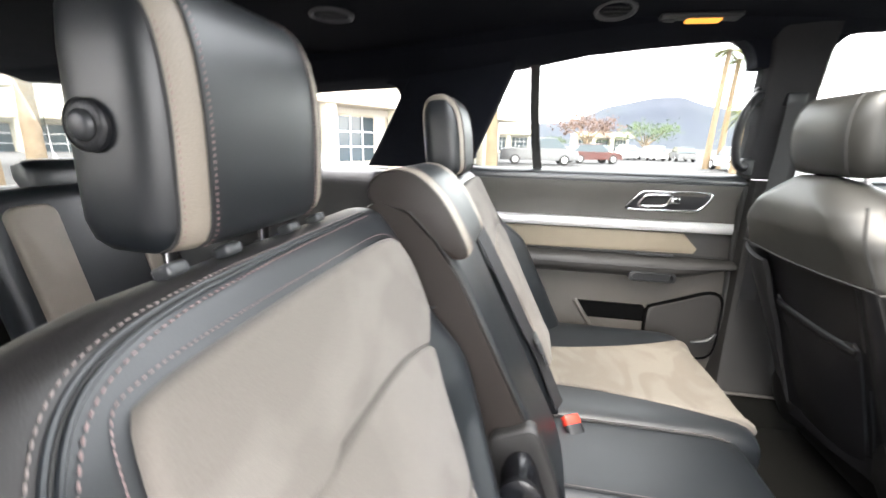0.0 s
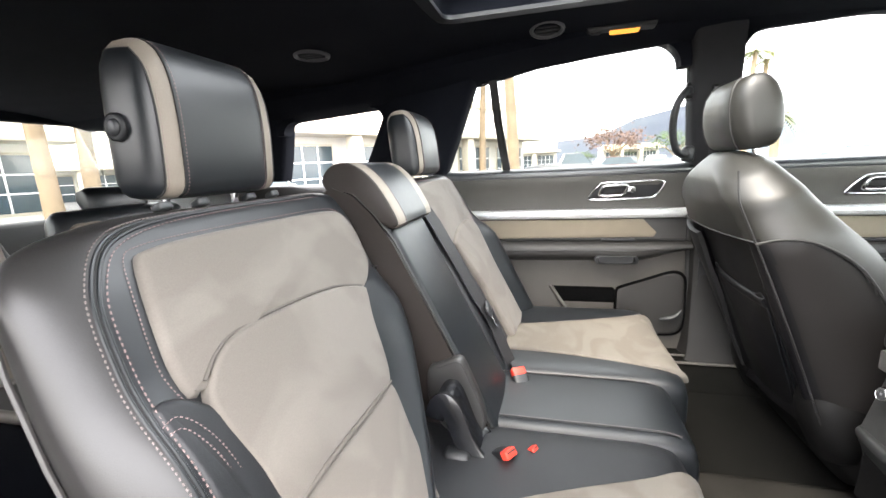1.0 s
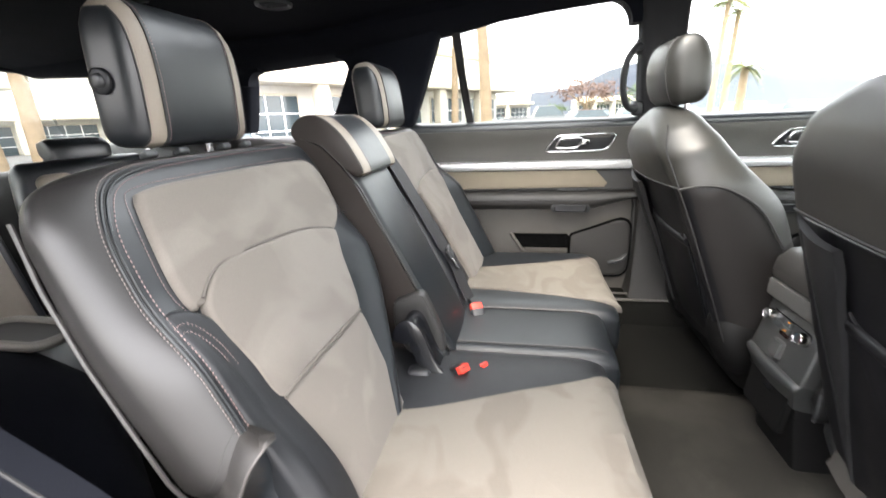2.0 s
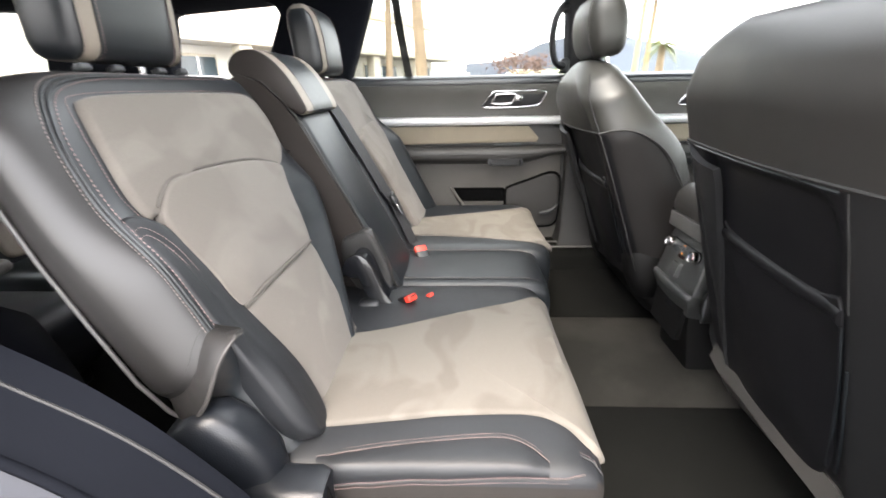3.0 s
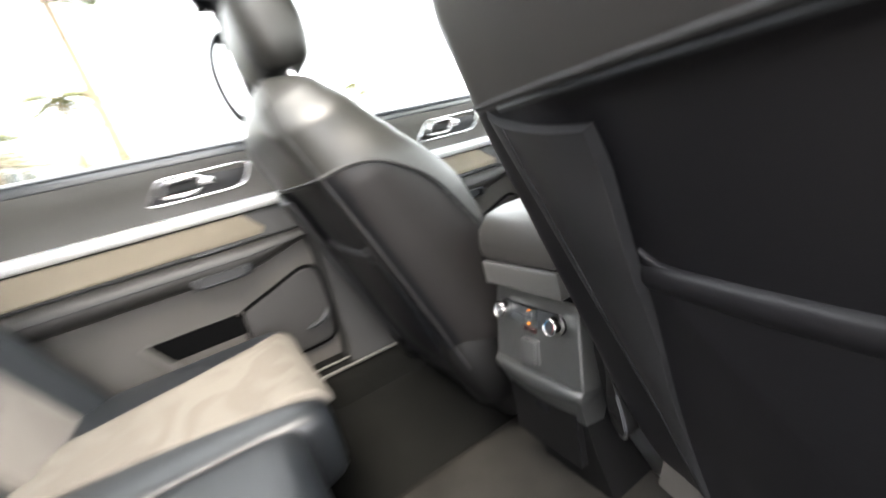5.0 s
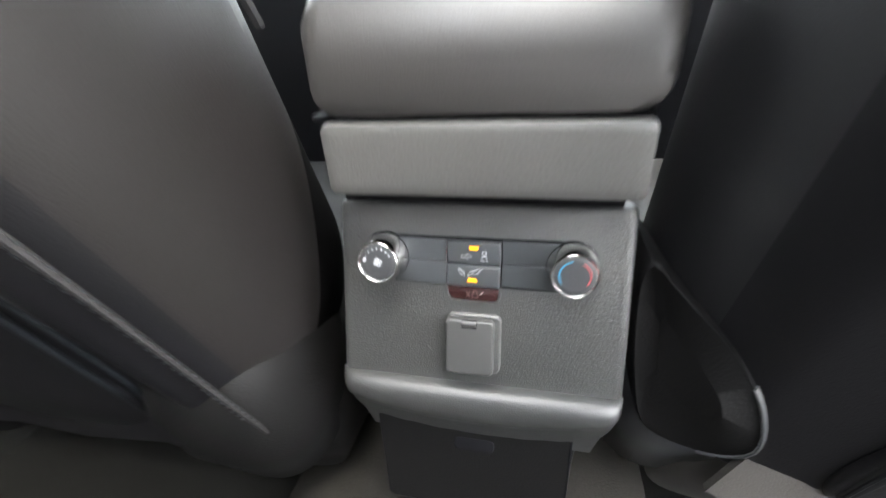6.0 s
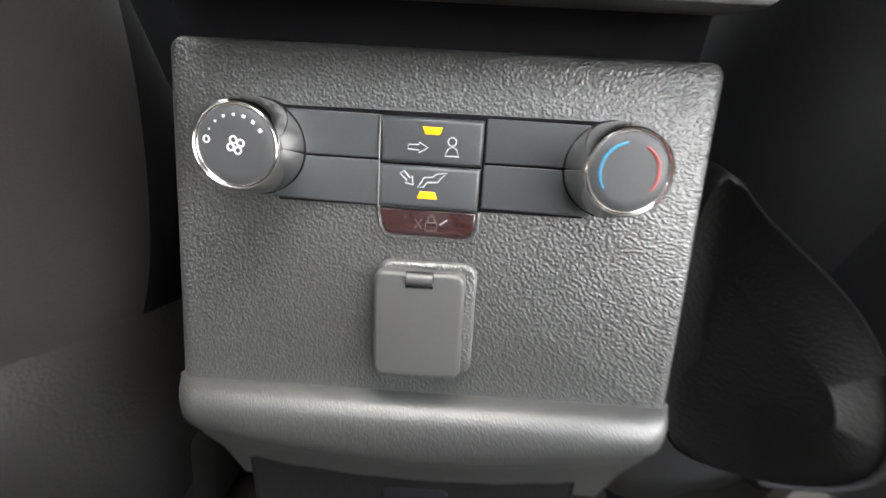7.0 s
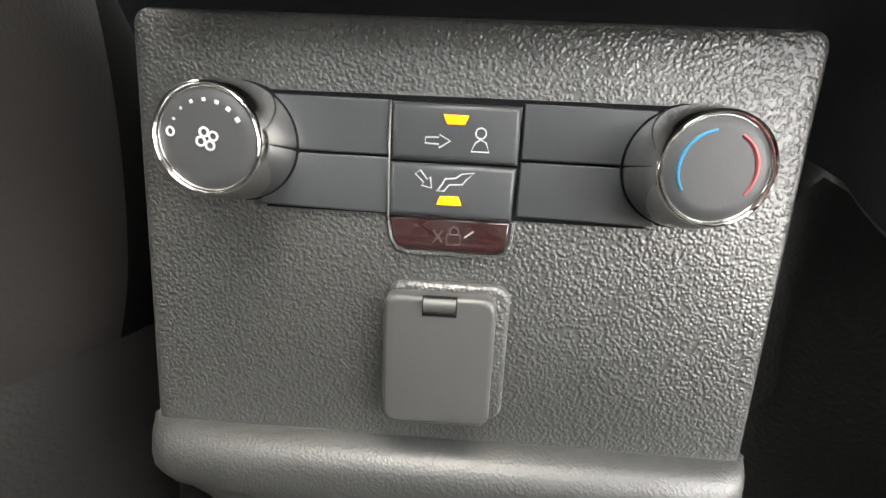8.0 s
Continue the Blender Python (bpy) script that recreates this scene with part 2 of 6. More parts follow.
def ribbon(path, width, thick, across):
    """A strap along path; across: the direction of its width, or one for each point."""
    rings = []
    P = [Vector(p) for p in path]
    for i, p in enumerate(P):
        d = (P[min(i + 1, len(P) - 1)] - P[max(i - 1, 0)]).normalized()
        a = Vector(across[i] if isinstance(across[0], (tuple, list, Vector)) else across)
        a = (a - d * a.dot(d)).normalized() * width / 2
        nrm = d.cross(a).normalized() * thick / 2
        rings.append([p + a + nrm, p - a + nrm, p - a - nrm, p + a - nrm])
    return loft(rings)


def stitches(path, gap=0.007, size=0.0011):
    """Thread along a path, stitch by stitch."""
    size *= 0.68
    P = [Vector(p) for p in path]
    length = sum((b - a).length for a, b in zip(P, P[1:]))
    n = max(3, int(length / gap))
    Q = smooth_loop(P, n * 2, closed=False)
    bm = bmesh.new()
    for i in range(0, len(Q) - 1, 2):
        a, b = Q[i], Q[i + 1]
        d = (b - a).normalized()
        o = d.orthogonal().normalized() * size
        e = d.cross(o).normalized() * size
        v = [bm.verts.new(p + k) for p in (a, b) for k in (o, e, -o, -e)]
        for j in range(4):
            bm.faces.new((v[j], v[(j + 1) % 4], v[4 + (j + 1) % 4], v[4 + j]))
        bm.faces.new(v[0:4][::-1])
        bm.faces.new(v[4:8])
    return bm


def prism(profile, x0, x1, axis="x"):
    """A flat outline (a, b) drawn out along an axis."""
    if axis == "x":
        return loft([[Vector((x, a, b)) for a, b in profile] for x in (x0, x1)])
    if axis == "y":
        return loft([[Vector((a, y, b)) for a, b in profile] for y in (x0, x1)])
    return loft([[Vector((a, b, z)) for a, b in profile] for z in (x0, x1)])


def disc(r, h, at, axis, seg=32, bevel=0.0):
    bm = bmesh.new()
    bmesh.ops.create_cone(bm, cap_ends=True, radius1=r, radius2=r, depth=h, segments=seg)
    if bevel:
        es = [e for e in bm.edges if len(e.link_faces) == 2 and any(len(f.verts) > 4 for f in e.link_faces)]
        bmesh.ops.bevel(bm, geom=es, offset=bevel, segments=2, affect="EDGES", profile=0.5)
    q = Vector((0, 0, 1)).rotation_difference(Vector(axis)).to_matrix().to_4x4()
    bmesh.ops.transform(bm, matrix=Matrix.Translation(at) @ q, verts=bm.verts)
    return bm



def blob(sections, n=40, e=0.5, axes="zyx"):
    """A stuffed form: sections of (along, mid_a, half_a, mid_b, half_b) with a superellipse as cross-section."""
    rings = []
    for along, ma, ha, mb, hb in sections:
        ring = []
        for i in range(n):
            th = 2 * math.pi * i / n
            c, s = math.cos(th), math.sin(th)
            p = {axes[0]: along, axes[1]: ma + ha * math.copysign(abs(c) ** e, c), axes[2]: mb + hb * math.copysign(abs(s) ** e, s)}
            ring.append(Vector((p["x"], p["y"], p["z"])))
        rings.append(ring)
    return loft(rings)


def bump_at(y, centre, width, height):
    d = (y - centre) / width
    return height * math.exp(-d * d)


def shell(top, bottom, y0, y1, front, back, r=0.035, rt=0.04, n=44, m=30, rb=None):
    """A padded back: front(y, v) and back(y, v) are its faces in x; y0(v), y1(v) its sides; edges rounded by r (the rear ones by rb), ends by rt."""
    rings = []
    for j in range(m + 1):
        v = bottom + (top - bottom) * (0.5 - 0.5 * math.cos(math.pi * j / m))
        k = 1.0
        d = min(v - bottom, top - v)
        if d < rt:
            k = math.sqrt(max(0.0, 1 - (1 - d / rt) ** 2))
        a, b = y0(v) + (1 - k) * r, y1(v) - (1 - k) * r
        fr, bk = [], []
        for i in range(n + 1):
            y = a + (b - a) * (0.5 - 0.5 * math.cos(math.pi * i / n))
            f, g = front(y, v), back(y, v)
            mid, half = (f + g) / 2, (f - g) / 2
            e = min(y - a, b - y)
            q = k * (math.sqrt(max(0.0, 1 - (1 - e / r) ** 2)) if e < r else 1.0)
            q = max(q, 0.02)
            qb = q if rb is None else max(0.02, k * (math.sqrt(max(0.0, 1 - (1 - e / rb) ** 2)) if e < rb else 1.0))
            fr.append(Vector((mid + half * q, y, v)))
            bk.append(Vector((mid - half * qb, y, v)))
        rings.append(fr + bk[::-1])
    return loft(rings)


# ---- the car's body ----
def headliner_z(x, y):
    return 1.195 - 0.075 * sm(0.15, 0.95, -x) - 0.02 * sm(0.9, 2.2, -x) - 0.09 * max(0.0, x - 0.5) ** 1.5 - 0.032 * (abs(y) / 0.64) ** 5


# Wear plus the light on the tunnel's top, both put into the colour.
HUMP = material("lit worn charcoal carpet", (0.034, 0.032, 0.028), 0.98, scale=500, bump=1.0, grain=0.6, stain=0.95, stain_scale=7, spec=0.1)
tunnel = prism([(-0.165, -0.01), (-0.155, 0.018), (-0.12, 0.036), (-0.05, 0.042), (0.11, 0.042), (0.19, 0.036), (0.225, 0.018), (0.235, -0.01)], -0.45, 1.3)
tagged(part("floor_tunnel", tunnel, HUMP), "raised carpeted tunnel along the middle of the floor", "floor", kind="structure")
floor = tagged(part("floor", span(-2.25, 1.5, -0.74, 0.78, -0.05, 0.0), CARPET), "dark charcoal carpet on the car floor", "floor", kind="structure")
HOLE = (-0.43, 0.45, -0.37, 0.37)


def roof_sheet():
    xs = sorted({round(-2.25 + i * 0.125, 3) for i in range(31)} | {HOLE[0], HOLE[1]})
    ys = sorted({round(-0.64 + i * 0.064, 3) for i in range(21)} | {HOLE[2], HOLE[3]})
    bm = bmesh.new()
    grid = {(i, j): bm.verts.new((x, y, headliner_z(x, y))) for i, x in enumerate(xs) for j, y in enumerate(ys)}
    for i in range(len(xs) - 1):
        for j in range(len(ys) - 1):
            cx, cy = (xs[i] + xs[i + 1]) / 2, (ys[j] + ys[j + 1]) / 2
            if HOLE[0] < cx < HOLE[1] and HOLE[2] < cy < HOLE[3]:
                continue
            bm.faces.new((grid[i, j], grid[i + 1, j], grid[i + 1, j + 1], grid[i, j + 1]))
    for v in list(bm.verts):
        if not v.link_faces:
            bm.verts.remove(v)
    bmesh.ops.recalc_face_normals(bm, faces=bm.faces)
    r = bmesh.ops.extrude_face_region(bm, geom=bm.faces[:])
    bmesh.ops.translate(bm, vec=(0, 0, 0.05), verts=[v for v in r["geom"] if isinstance(v, bmesh.types.BMVert)])
    return bm


ceiling = tagged(part("ceiling", roof_sheet(), HEADLINER), "black cloth headliner of the car roof", "ceiling", kind="structure")

# sunroof: well, inner lip, glass
roof_window = thing("sunroof", "open glass sunroof with a black plastic surround", "sunroof", pose(0, 0, 1.195), kind="structure")
hx0, hx1, hy0, hy1 = HOLE


def hoop(x0, x1, y0, y1, r, z0, z1, w):
    inner = rrect(x0, x1, y0, y1, r, 5)
    outer = rrect(x0 - w, x1 + w, y0 - w, y1 + w, r + w, 5)
    rings = [[Vector((a, b, z0)) for a, b in inner], [Vector((a, b, z0)) for a, b in outer], [Vector((a, b, z1)) for a, b in outer], [Vector((a, b, z1)) for a, b in inner]]
    rings.append(rings[0])
    return loft(rings, caps=False)


part("surround", hoop(hx0 + 0.02, hx1 - 0.02, hy0 + 0.02, hy1 - 0.02, 0.03, 1.172, 1.182, 0.035), PLASTIC, roof_window)
part("well", hoop(hx0 + 0.012, hx1 - 0.012, hy0 + 0.012, hy1 - 0.012, 0.03, 1.182, 1.27, 0.012), HEADLINER, roof_window)
part("seal", hoop(hx0 + 0.022, hx1 - 0.022, hy0 + 0.05, hy1 - 0.05, 0.05, 1.235, 1.245, 0.05), RUBBER, roof_window)
pane = part("pane", span(hx0 + 0.01, hx1 - 0.01, hy0 + 0.01, hy1 - 0.01, 1.258, 1.262), ROOF_GLASS, roof_window)
pane.visible_shadow = False


def greenhouse(name, side, bottom, top, zb=0.765, zt=1.13, yb=0.83, yt=0.70, thick=0.07, mat=HEADLINER):
    """A roof pillar: bottom and top are the spans in x at the sill and at the roof."""
    rings = []
    for k in range(5):
        s = k / 4
        z = zb + (zt - zb) * s
        y = yb + (yt - yb) * s ** 1.3
        x0, x1 = bottom[0] + (top[0] - bottom[0]) * s, bottom[1] + (top[1] - bottom[1]) * s
        m = 0.015
        rings.append([Vector((x0 + m, side * (y - thick), z)), Vector((x1 - m, side * (y - thick), z)), Vector((x1 - m * 0.3, side * (y - thick + m * 0.3), z)), Vector((x1, side * (y - thick + m), z)), Vector((x1, side * y, z)), Vector((x0, side * y, z)), Vector((x0, side * (y - thick + m), z)), Vector((x0 + m * 0.3, side * (y - thick + m * 0.3), z))])
    return part(name, loft(rings), mat)


CLOTH_GREY = material("charcoal pillar cloth", (0.036, 0.036, 0.038), 0.9, scale=900, bump=0.4, grain=0.3, stain=0.2, spec=0.15)
for side in (1, -1):
    post = tagged(greenhouse("pillar_b", side, (0.32, 0.45), (0.265, 0.405), zt=1.16, mat=CLOTH_GREY), "dark cloth trimmed middle roof pillar", "pillar", kind="structure")
    if side > 0:
        arc = lambda cx, cz, r, a0: [(cx + r * math.cos(radians(a)), cz + r * math.sin(radians(a))) for a in range(a0, a0 + 91, 9)]
        part("corner_fillet", prism(arc(0.168, 1.062, 0.078, 0)[::-1] + [(0.275, 1.062), (0.275, 1.17), (0.168, 1.17)], 0.675, 0.735, "y"), HEADLINER, post)
        part("corner_fillet", prism(arc(0.492, 1.062, 0.09, 90) + [(0.385, 1.062), (0.385, 1.18), (0.492, 1.18)], 0.672, 0.735, "y"), HEADLINER, post)
    tagged(greenhouse("pillar_c", side, (-0.885, -0.53), (-0.655, -0.36)), "black trimmed slanting rear roof pillar", "pillar", kind="structure")
    if side > 0:
        part("corner_fillet", prism(arc(-0.785, 0.978, 0.045, 0)[::-1] + [(-0.71, 0.978), (-0.71, 1.06), (-0.785, 1.06)], 0.69, 0.742, "y"), HEADLINER, post)
        part("corner_fillet", prism(arc(-1.115, 0.945, 0.05, 90) + [(-1.2, 0.945), (-1.2, 1.04), (-1.115, 1.04)], 0.69, 0.742, "y"), HEADLINER, post)
    tagged(greenhouse("pillar_d", side, (-1.75, -1.25), (-1.62, -1.10)), "black trimmed rearmost roof pillar", "pillar", kind="structure")
    tagged(greenhouse("pillar_a", side, (1.55, 1.75), (1.05, 1.2)), "black trimmed windscreen pillar", "pillar", kind="structure")
    rail = [(-2.25, 1.055), (-1.7, 1.035), (-1.2, 1.012), (-0.72, 1.042), (-0.36, 1.078), (-0.18, 1.096), (0.0, 1.114), (0.152, 1.125), (0.3, 1.132), (0.513, 1.144), (0.72, 1.152), (1.2, 1.11)]
    bm = loft([[Vector((x, side * 0.745, z + 0.012 - 0.032 * sm(-0.2, -0.5, x))), Vector((x, side * 0.66, z + 0.0)), Vector((x, side * 0.60, z + 0.05)), Vector((x, side * 0.60, z + 0.14)), Vector((x, side * 0.745, z + 0.14))] for x, z in rail])
    tagged(part("roof_rail", bm, HEADLINER), "black trimmed edge of the roof", "roof rail", kind="structure")
    x_end = -0.56 if side > 0 else -0.78
    prof = [(0.72, -0.05), (0.70, 0.30), (0.72, 0.55), (0.745, 0.70), (0.775, 0.735), (0.80, 0.745), (0.88, 0.745), (0.88, -0.05)]
    bm = prism([(side * a, b) for a, b in prof], -2.25, x_end)
    tagged(part("side_trim", bm, TRIM_DARK), "dark plastic side trim beside the third row", "side trim", kind="structure")
tail = thing("tailgate", "closed black inner tailgate with a wide rear window", "tailgate", pose(-2.25, 0, 0), kind="structure")
part("lower_panel", span(-2.32, -2.25, -0.8, 0.8, -0.05, 0.65, 0.02), TRIM_DARK, tail)
part("header", span(-2.32, -2.25, -0.8, 0.8, 1.06, 1.22, 0.01), HEADLINER, tail)
p = part("pane", span(-2.295, -2.29, -0.8, 0.8, 0.63, 1.08), PRIVACY, tail)
p.visible_shadow = False
for side in (1, -1):
    ring = [(-2.28, 0.745), (-1.72, 0.745), (-1.60, 1.06), (-2.28, 1.06)]
    part("side_pane", loft([[Vector((x, side * (0.815 - 0.10 * max(0, (z - 0.745) / 0.3) + o), z)) for x, z in ring] for o in (0, 0.004)]), PRIVACY, tail, "tinted rear side pane")
# windscreen and scuttle close the front
front = thing("windscreen", "wide front windscreen above a dark dashboard", "windscreen", pose(1.6, 0, 0.7), kind="structure")
p = part("pane", loft([[Vector((1.75, -0.78, 0.76)), Vector((1.75, 0.78, 0.76)), Vector((1.756, 0.78, 0.76)), Vector((1.756, -0.78, 0.76))], [Vector((1.1, -0.66, 1.14)), Vector((1.1, 0.66, 1.14)), Vector((1.106, 0.66, 1.14)), Vector((1.106, -0.66, 1.14))]]), PANE, front)
p.visible_shadow = False
dash = thing("dashboard", "black soft plastic dashboard", "dashboard", pose(1.4, 0, 0), kind="structure")
part("dash_body", loft([[Vector((x, y, z)) for x, z in [(1.5, -0.05), (1.38, 0.35), (1.22, 0.5), (1.2, 0.62), (1.3, 0.70), (1.55, 0.73), (1.8, 0.72), (1.8, -0.05)]] for y in (-0.78, 0.78)]), PLASTIC, dash)

# ---- doors on the far side ----


def window(parent, side, corners, inset=0.0):
    """A pane of glass between four (x, z) corners; it leans in with height."""
    def place(x, z, o):
        s = (z - 0.765) / 0.365
        return Vector((x, side * (0.815 - 0.13 * max(0, s) ** 1.3 + o), z))
    p = part("pane", loft([[place(x, z, o) for x, z in corners] for o in (0, 0.004)]), PRIVACY if corners[0][0] < 0.4 else PANE, parent)
    p.visible_shadow = corners[0][0] < 0.4
    return p


LEDGE = material("smooth ledge vinyl", (0.034, 0.038, 0.042), 0.3, scale=900, bump=0.06, grain=0.2, stain=0.3, spec=0.9)


def door_trim(side, x0, x1, name, label, hx, cloth):
    d = thing(name, label, "door", pose((x0 + x1) / 2, side * 0.8, 0.1), kind="structure")
    s = side
    prof = [(0.90, 0.757), (0.84, 0.770), (0.812, 0.768), (0.79, 0.755), (0.785, 0.735), (0.797, 0.70), (0.807, 0.66), (0.807, 0.618), (0.90, 0.618)]
    part("upper_panel", prism([(s * a, b) for a, b in prof], x0, x1), TRIM, d, "dark grey vinyl upper panel")
    part("ledge", prism([(s * a, b) for a, b in [(0.84, 0.762), (0.83, 0.772), (0.81, 0.774), (0.795, 0.771), (0.785, 0.763), (0.781, 0.751), (0.783, 0.740), (0.795, 0.736), (0.84, 0.74)]], x0, x1), LEDGE, d, "smooth dark window ledge")
    part("strip", prism([(s * a, b) for a, b in [(0.85, 0.617), (0.80, 0.617), (0.792, 0.612), (0.79, 0.60), (0.792, 0.588), (0.80, 0.583), (0.85, 0.583)]], x0 + 0.005, x1 - 0.005), SILVER, d, "satin silver trim strip")
    part("insert_surround", prism([(s * a, b) for a, b in [(0.9, 0.583), (0.812, 0.583), (0.79, 0.50), (0.9, 0.50)]], x0, x1), TRIM_DARK, d, "dark plastic behind the cloth")
    # cloth insert with a slanting end
    c0, c1, c2, c3 = cloth

    def on(x, z, o):
        return Vector((x, s * (0.812 - 0.022 * (0.583 - z) / 0.083 - o), z))
    ring = [(c0, 0.579), (c2, 0.579), (c3, 0.531), (c3 - 0.010, 0.516), (c1, 0.508)]
    part("cloth_insert", loft([[on(x, z, o) for x, z in ring] for o in (-0.01, 0.004)] + [[on(x + (0.006 if x < 0.5 * (c0 + c3) else -0.006), z + (0.004 if z < 0.54 else -0.004), 0.008) for x, z in ring]]), BEIGE, d, "beige cloth insert")
    arm = [(0.9, 0.503), (0.795, 0.503), (0.762, 0.497), (0.748, 0.482), (0.745, 0.462), (0.752, 0.446), (0.765, 0.436), (0.785, 0.428), (0.9, 0.428)]
    def arm_at(x):
        up = 0.045 * sm(hx + 0.14, hx + 0.36, x)
        return [Vector((x, s * a, b + (up * (0.503 - b) / 0.075 if b < 0.503 else 0.0))) for a, b in arm]
    stops = [x0 + 0.004] + [hx + 0.02 * k for k in range(7, 19) if hx + 0.02 * k < x1 - 0.01] + [x1 - 0.004]
    part("armrest", loft([arm_at(x) for x in stops]), TRIM_DARK, d, "dark padded armrest")
    part("armrest_seam", tube([Vector((x, s * 0.747, 0.470 + 0.014 * sm(hx + 0.14, hx + 0.36, x))) for x in stops], 0.0025, 6), RUBBER, d)
    part("shelf_edge", tube([Vector((x, s * 0.790, 0.506)) for x in (x0 + 0.01, 0.5 * (x0 + x1), x1 - 0.01)], 0.004, 6), RUBBER, d)
    part("switch_tab", span(hx + 0.045, hx + 0.16, 0.775, 0.79, 0.503, 0.509, 0.002), PLASTIC_GREY, d) if s > 0 else None
    # pull cup on the armrest
    ring = rrect(hx + 0.02, hx + 0.165, 0.425, 0.455, 0.012, 4)
    part("pull_cup", loft([[Vector((a, s * y, b)) for a, b in ring] for y in (0.80, 0.738)] + [[Vector((hx + 0.092 + (a - hx - 0.092) * k, s * yy, 0.44 + (b - 0.44) * k)) for a, b in ring] for k, yy in ((0.85, 0.736), (0.8, 0.75))]), PLASTIC, d, "black pull cup")
    # lower panel with a pocket
    low = [(0.9, 0.499), (0.796, 0.499), (0.786, 0.43), (0.792, 0.38), (0.79, 0.30), (0.78, 0.20), (0.775, 0.10), (0.9, 0.10)]
    part("lower_panel", prism([(s * a, b) for a, b in low], x0, x1), TRIM_LOW, d)
    px0, px1, px2 = hx - 0.13, hx + 0.10, hx + 0.325
    # No real hollow: a flat black sheet carries the pocket's shade.
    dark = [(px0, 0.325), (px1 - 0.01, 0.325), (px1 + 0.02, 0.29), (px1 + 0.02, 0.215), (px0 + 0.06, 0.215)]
    part("pocket", loft([[Vector((a, s * y, b)) for a, b in dark] for y in (0.80, 0.7865)]), DEEP, d, "flat black sheet for the shade in the door pocket")
    bin_ = [(q.x, q.z) for q in smooth_loop([(hx + 0.10, 0, 0.30), (hx + 0.105, 0, 0.326), (hx + 0.13, 0, 0.337), (hx + 0.20, 0, 0.362), (hx + 0.265, 0, 0.386), (hx + 0.295, 0, 0.391), (hx + 0.318, 0, 0.380), (hx + 0.328, 0, 0.35), (hx + 0.330, 0, 0.27), (hx + 0.328, 0, 0.20), (hx + 0.312, 0, 0.165), (hx + 0.27, 0, 0.155), (hx + 0.13, 0, 0.155), (hx + 0.105, 0, 0.175), (hx + 0.10, 0, 0.22)], 56)]
    bm = loft([[Vector((a, s * 0.81, b)) for a, b in bin_], [Vector((a, s * 0.772, b)) for a, b in bin_], [Vector((px1 + 0.108 + (a - px1 - 0.108) * 0.95, s * 0.766, 0.27 + (b - 0.27) * 0.95)) for a, b in bin_], [Vector((px1 + 0.108 + (a - px1 - 0.108) * 0.88, s * 0.766, 0.27 + (b - 0.27) * 0.88)) for a, b in bin_]])
    part("bottle_bin", bm, TRIM_DARK, d)
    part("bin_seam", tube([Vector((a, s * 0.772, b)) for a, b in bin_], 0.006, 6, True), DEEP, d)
    part("pocket_rim", tube(smooth_loop([(px0 - 0.005, s * 0.788, 0.327), (px0 + 0.015, s * 0.784, 0.295), (px0 + 0.045, s * 0.784, 0.25), (px0 + 0.065, s * 0.788, 0.22)], 14, False), 0.008, 8), TRIM, d, "rounded rim of the door pocket")
    part("bin_lip", tube(smooth_loop([(px2 - 0.075, s * 0.762, 0.215), (px2 - 0.03, s * 0.752, 0.23), (px2 - 0.005, s * 0.757, 0.255)], 8, False), [0.004, 0.007, 0.008, 0.008, 0.008, 0.008, 0.007, 0.004]), PLASTIC_GREY, d, "pale rim of the bottle holder")
    # handle in a chrome-framed recess
    lie_y = lambda z: 0.807 - 0.010 * sm(0.655, 0.705, z)
    ring = smooth_loop([(hx + 0.005, 0, 0.653), (hx + 0.12, 0, 0.652), (hx + 0.205, 0, 0.655), (hx + 0.228, 0, 0.668), (hx + 0.248, 0, 0.704), (hx + 0.235, 0, 0.714), (hx + 0.12, 0, 0.713), (hx + 0.045, 0, 0.712), (hx + 0.028, 0, 0.70), (hx, 0, 0.664)], 40)
    part("bezel", tube([Vector((q.x, s * (lie_y(q.z) - 0.003), q.z)) for q in ring], 0.0048, 8, True), CHROME, d, "chrome handle frame")
    mid = Vector((hx + 0.122, 0, 0.683))
    part("recess", loft([[Vector((q.x, s * 0.82, q.z)) for q in ring], [Vector((q.x, s * (lie_y(q.z) - 0.001), q.z)) for q in ring], [Vector((mid.x + (q.x - mid.x) * 0.92, s * (lie_y(q.z) - 0.002), mid.z + (q.z - mid.z) * 0.9)) for q in ring]]), PLASTIC, d, "black handle recess")
    lever = smooth_loop([(hx + 0.04, 0, 0.667), (hx + 0.10, 0, 0.666), (hx + 0.118, 0, 0.675), (hx + 0.128, 0, 0.698), (hx + 0.12, 0, 0.703), (hx + 0.06, 0, 0.702), (hx + 0.045, 0, 0.695), (hx + 0.035, 0, 0.675)], 28)
    part("handle", tube([Vector((q.x, s * (lie_y(q.z) - 0.012), q.z)) for q in lever], 0.006, 8, True), CHROME, d, "chrome pull handle")
    part("lock_tab", box((0.03, 0.012, 0.022), (hx + 0.14, s * 0.790, 0.687), 0.004), CHROME, d, "chrome lock lever")
    part("lever_cup", box((0.06, 0.006, 0.022), (hx + 0.08, s * 0.798, 0.684), 0.003), RUBBER, d)
    return d


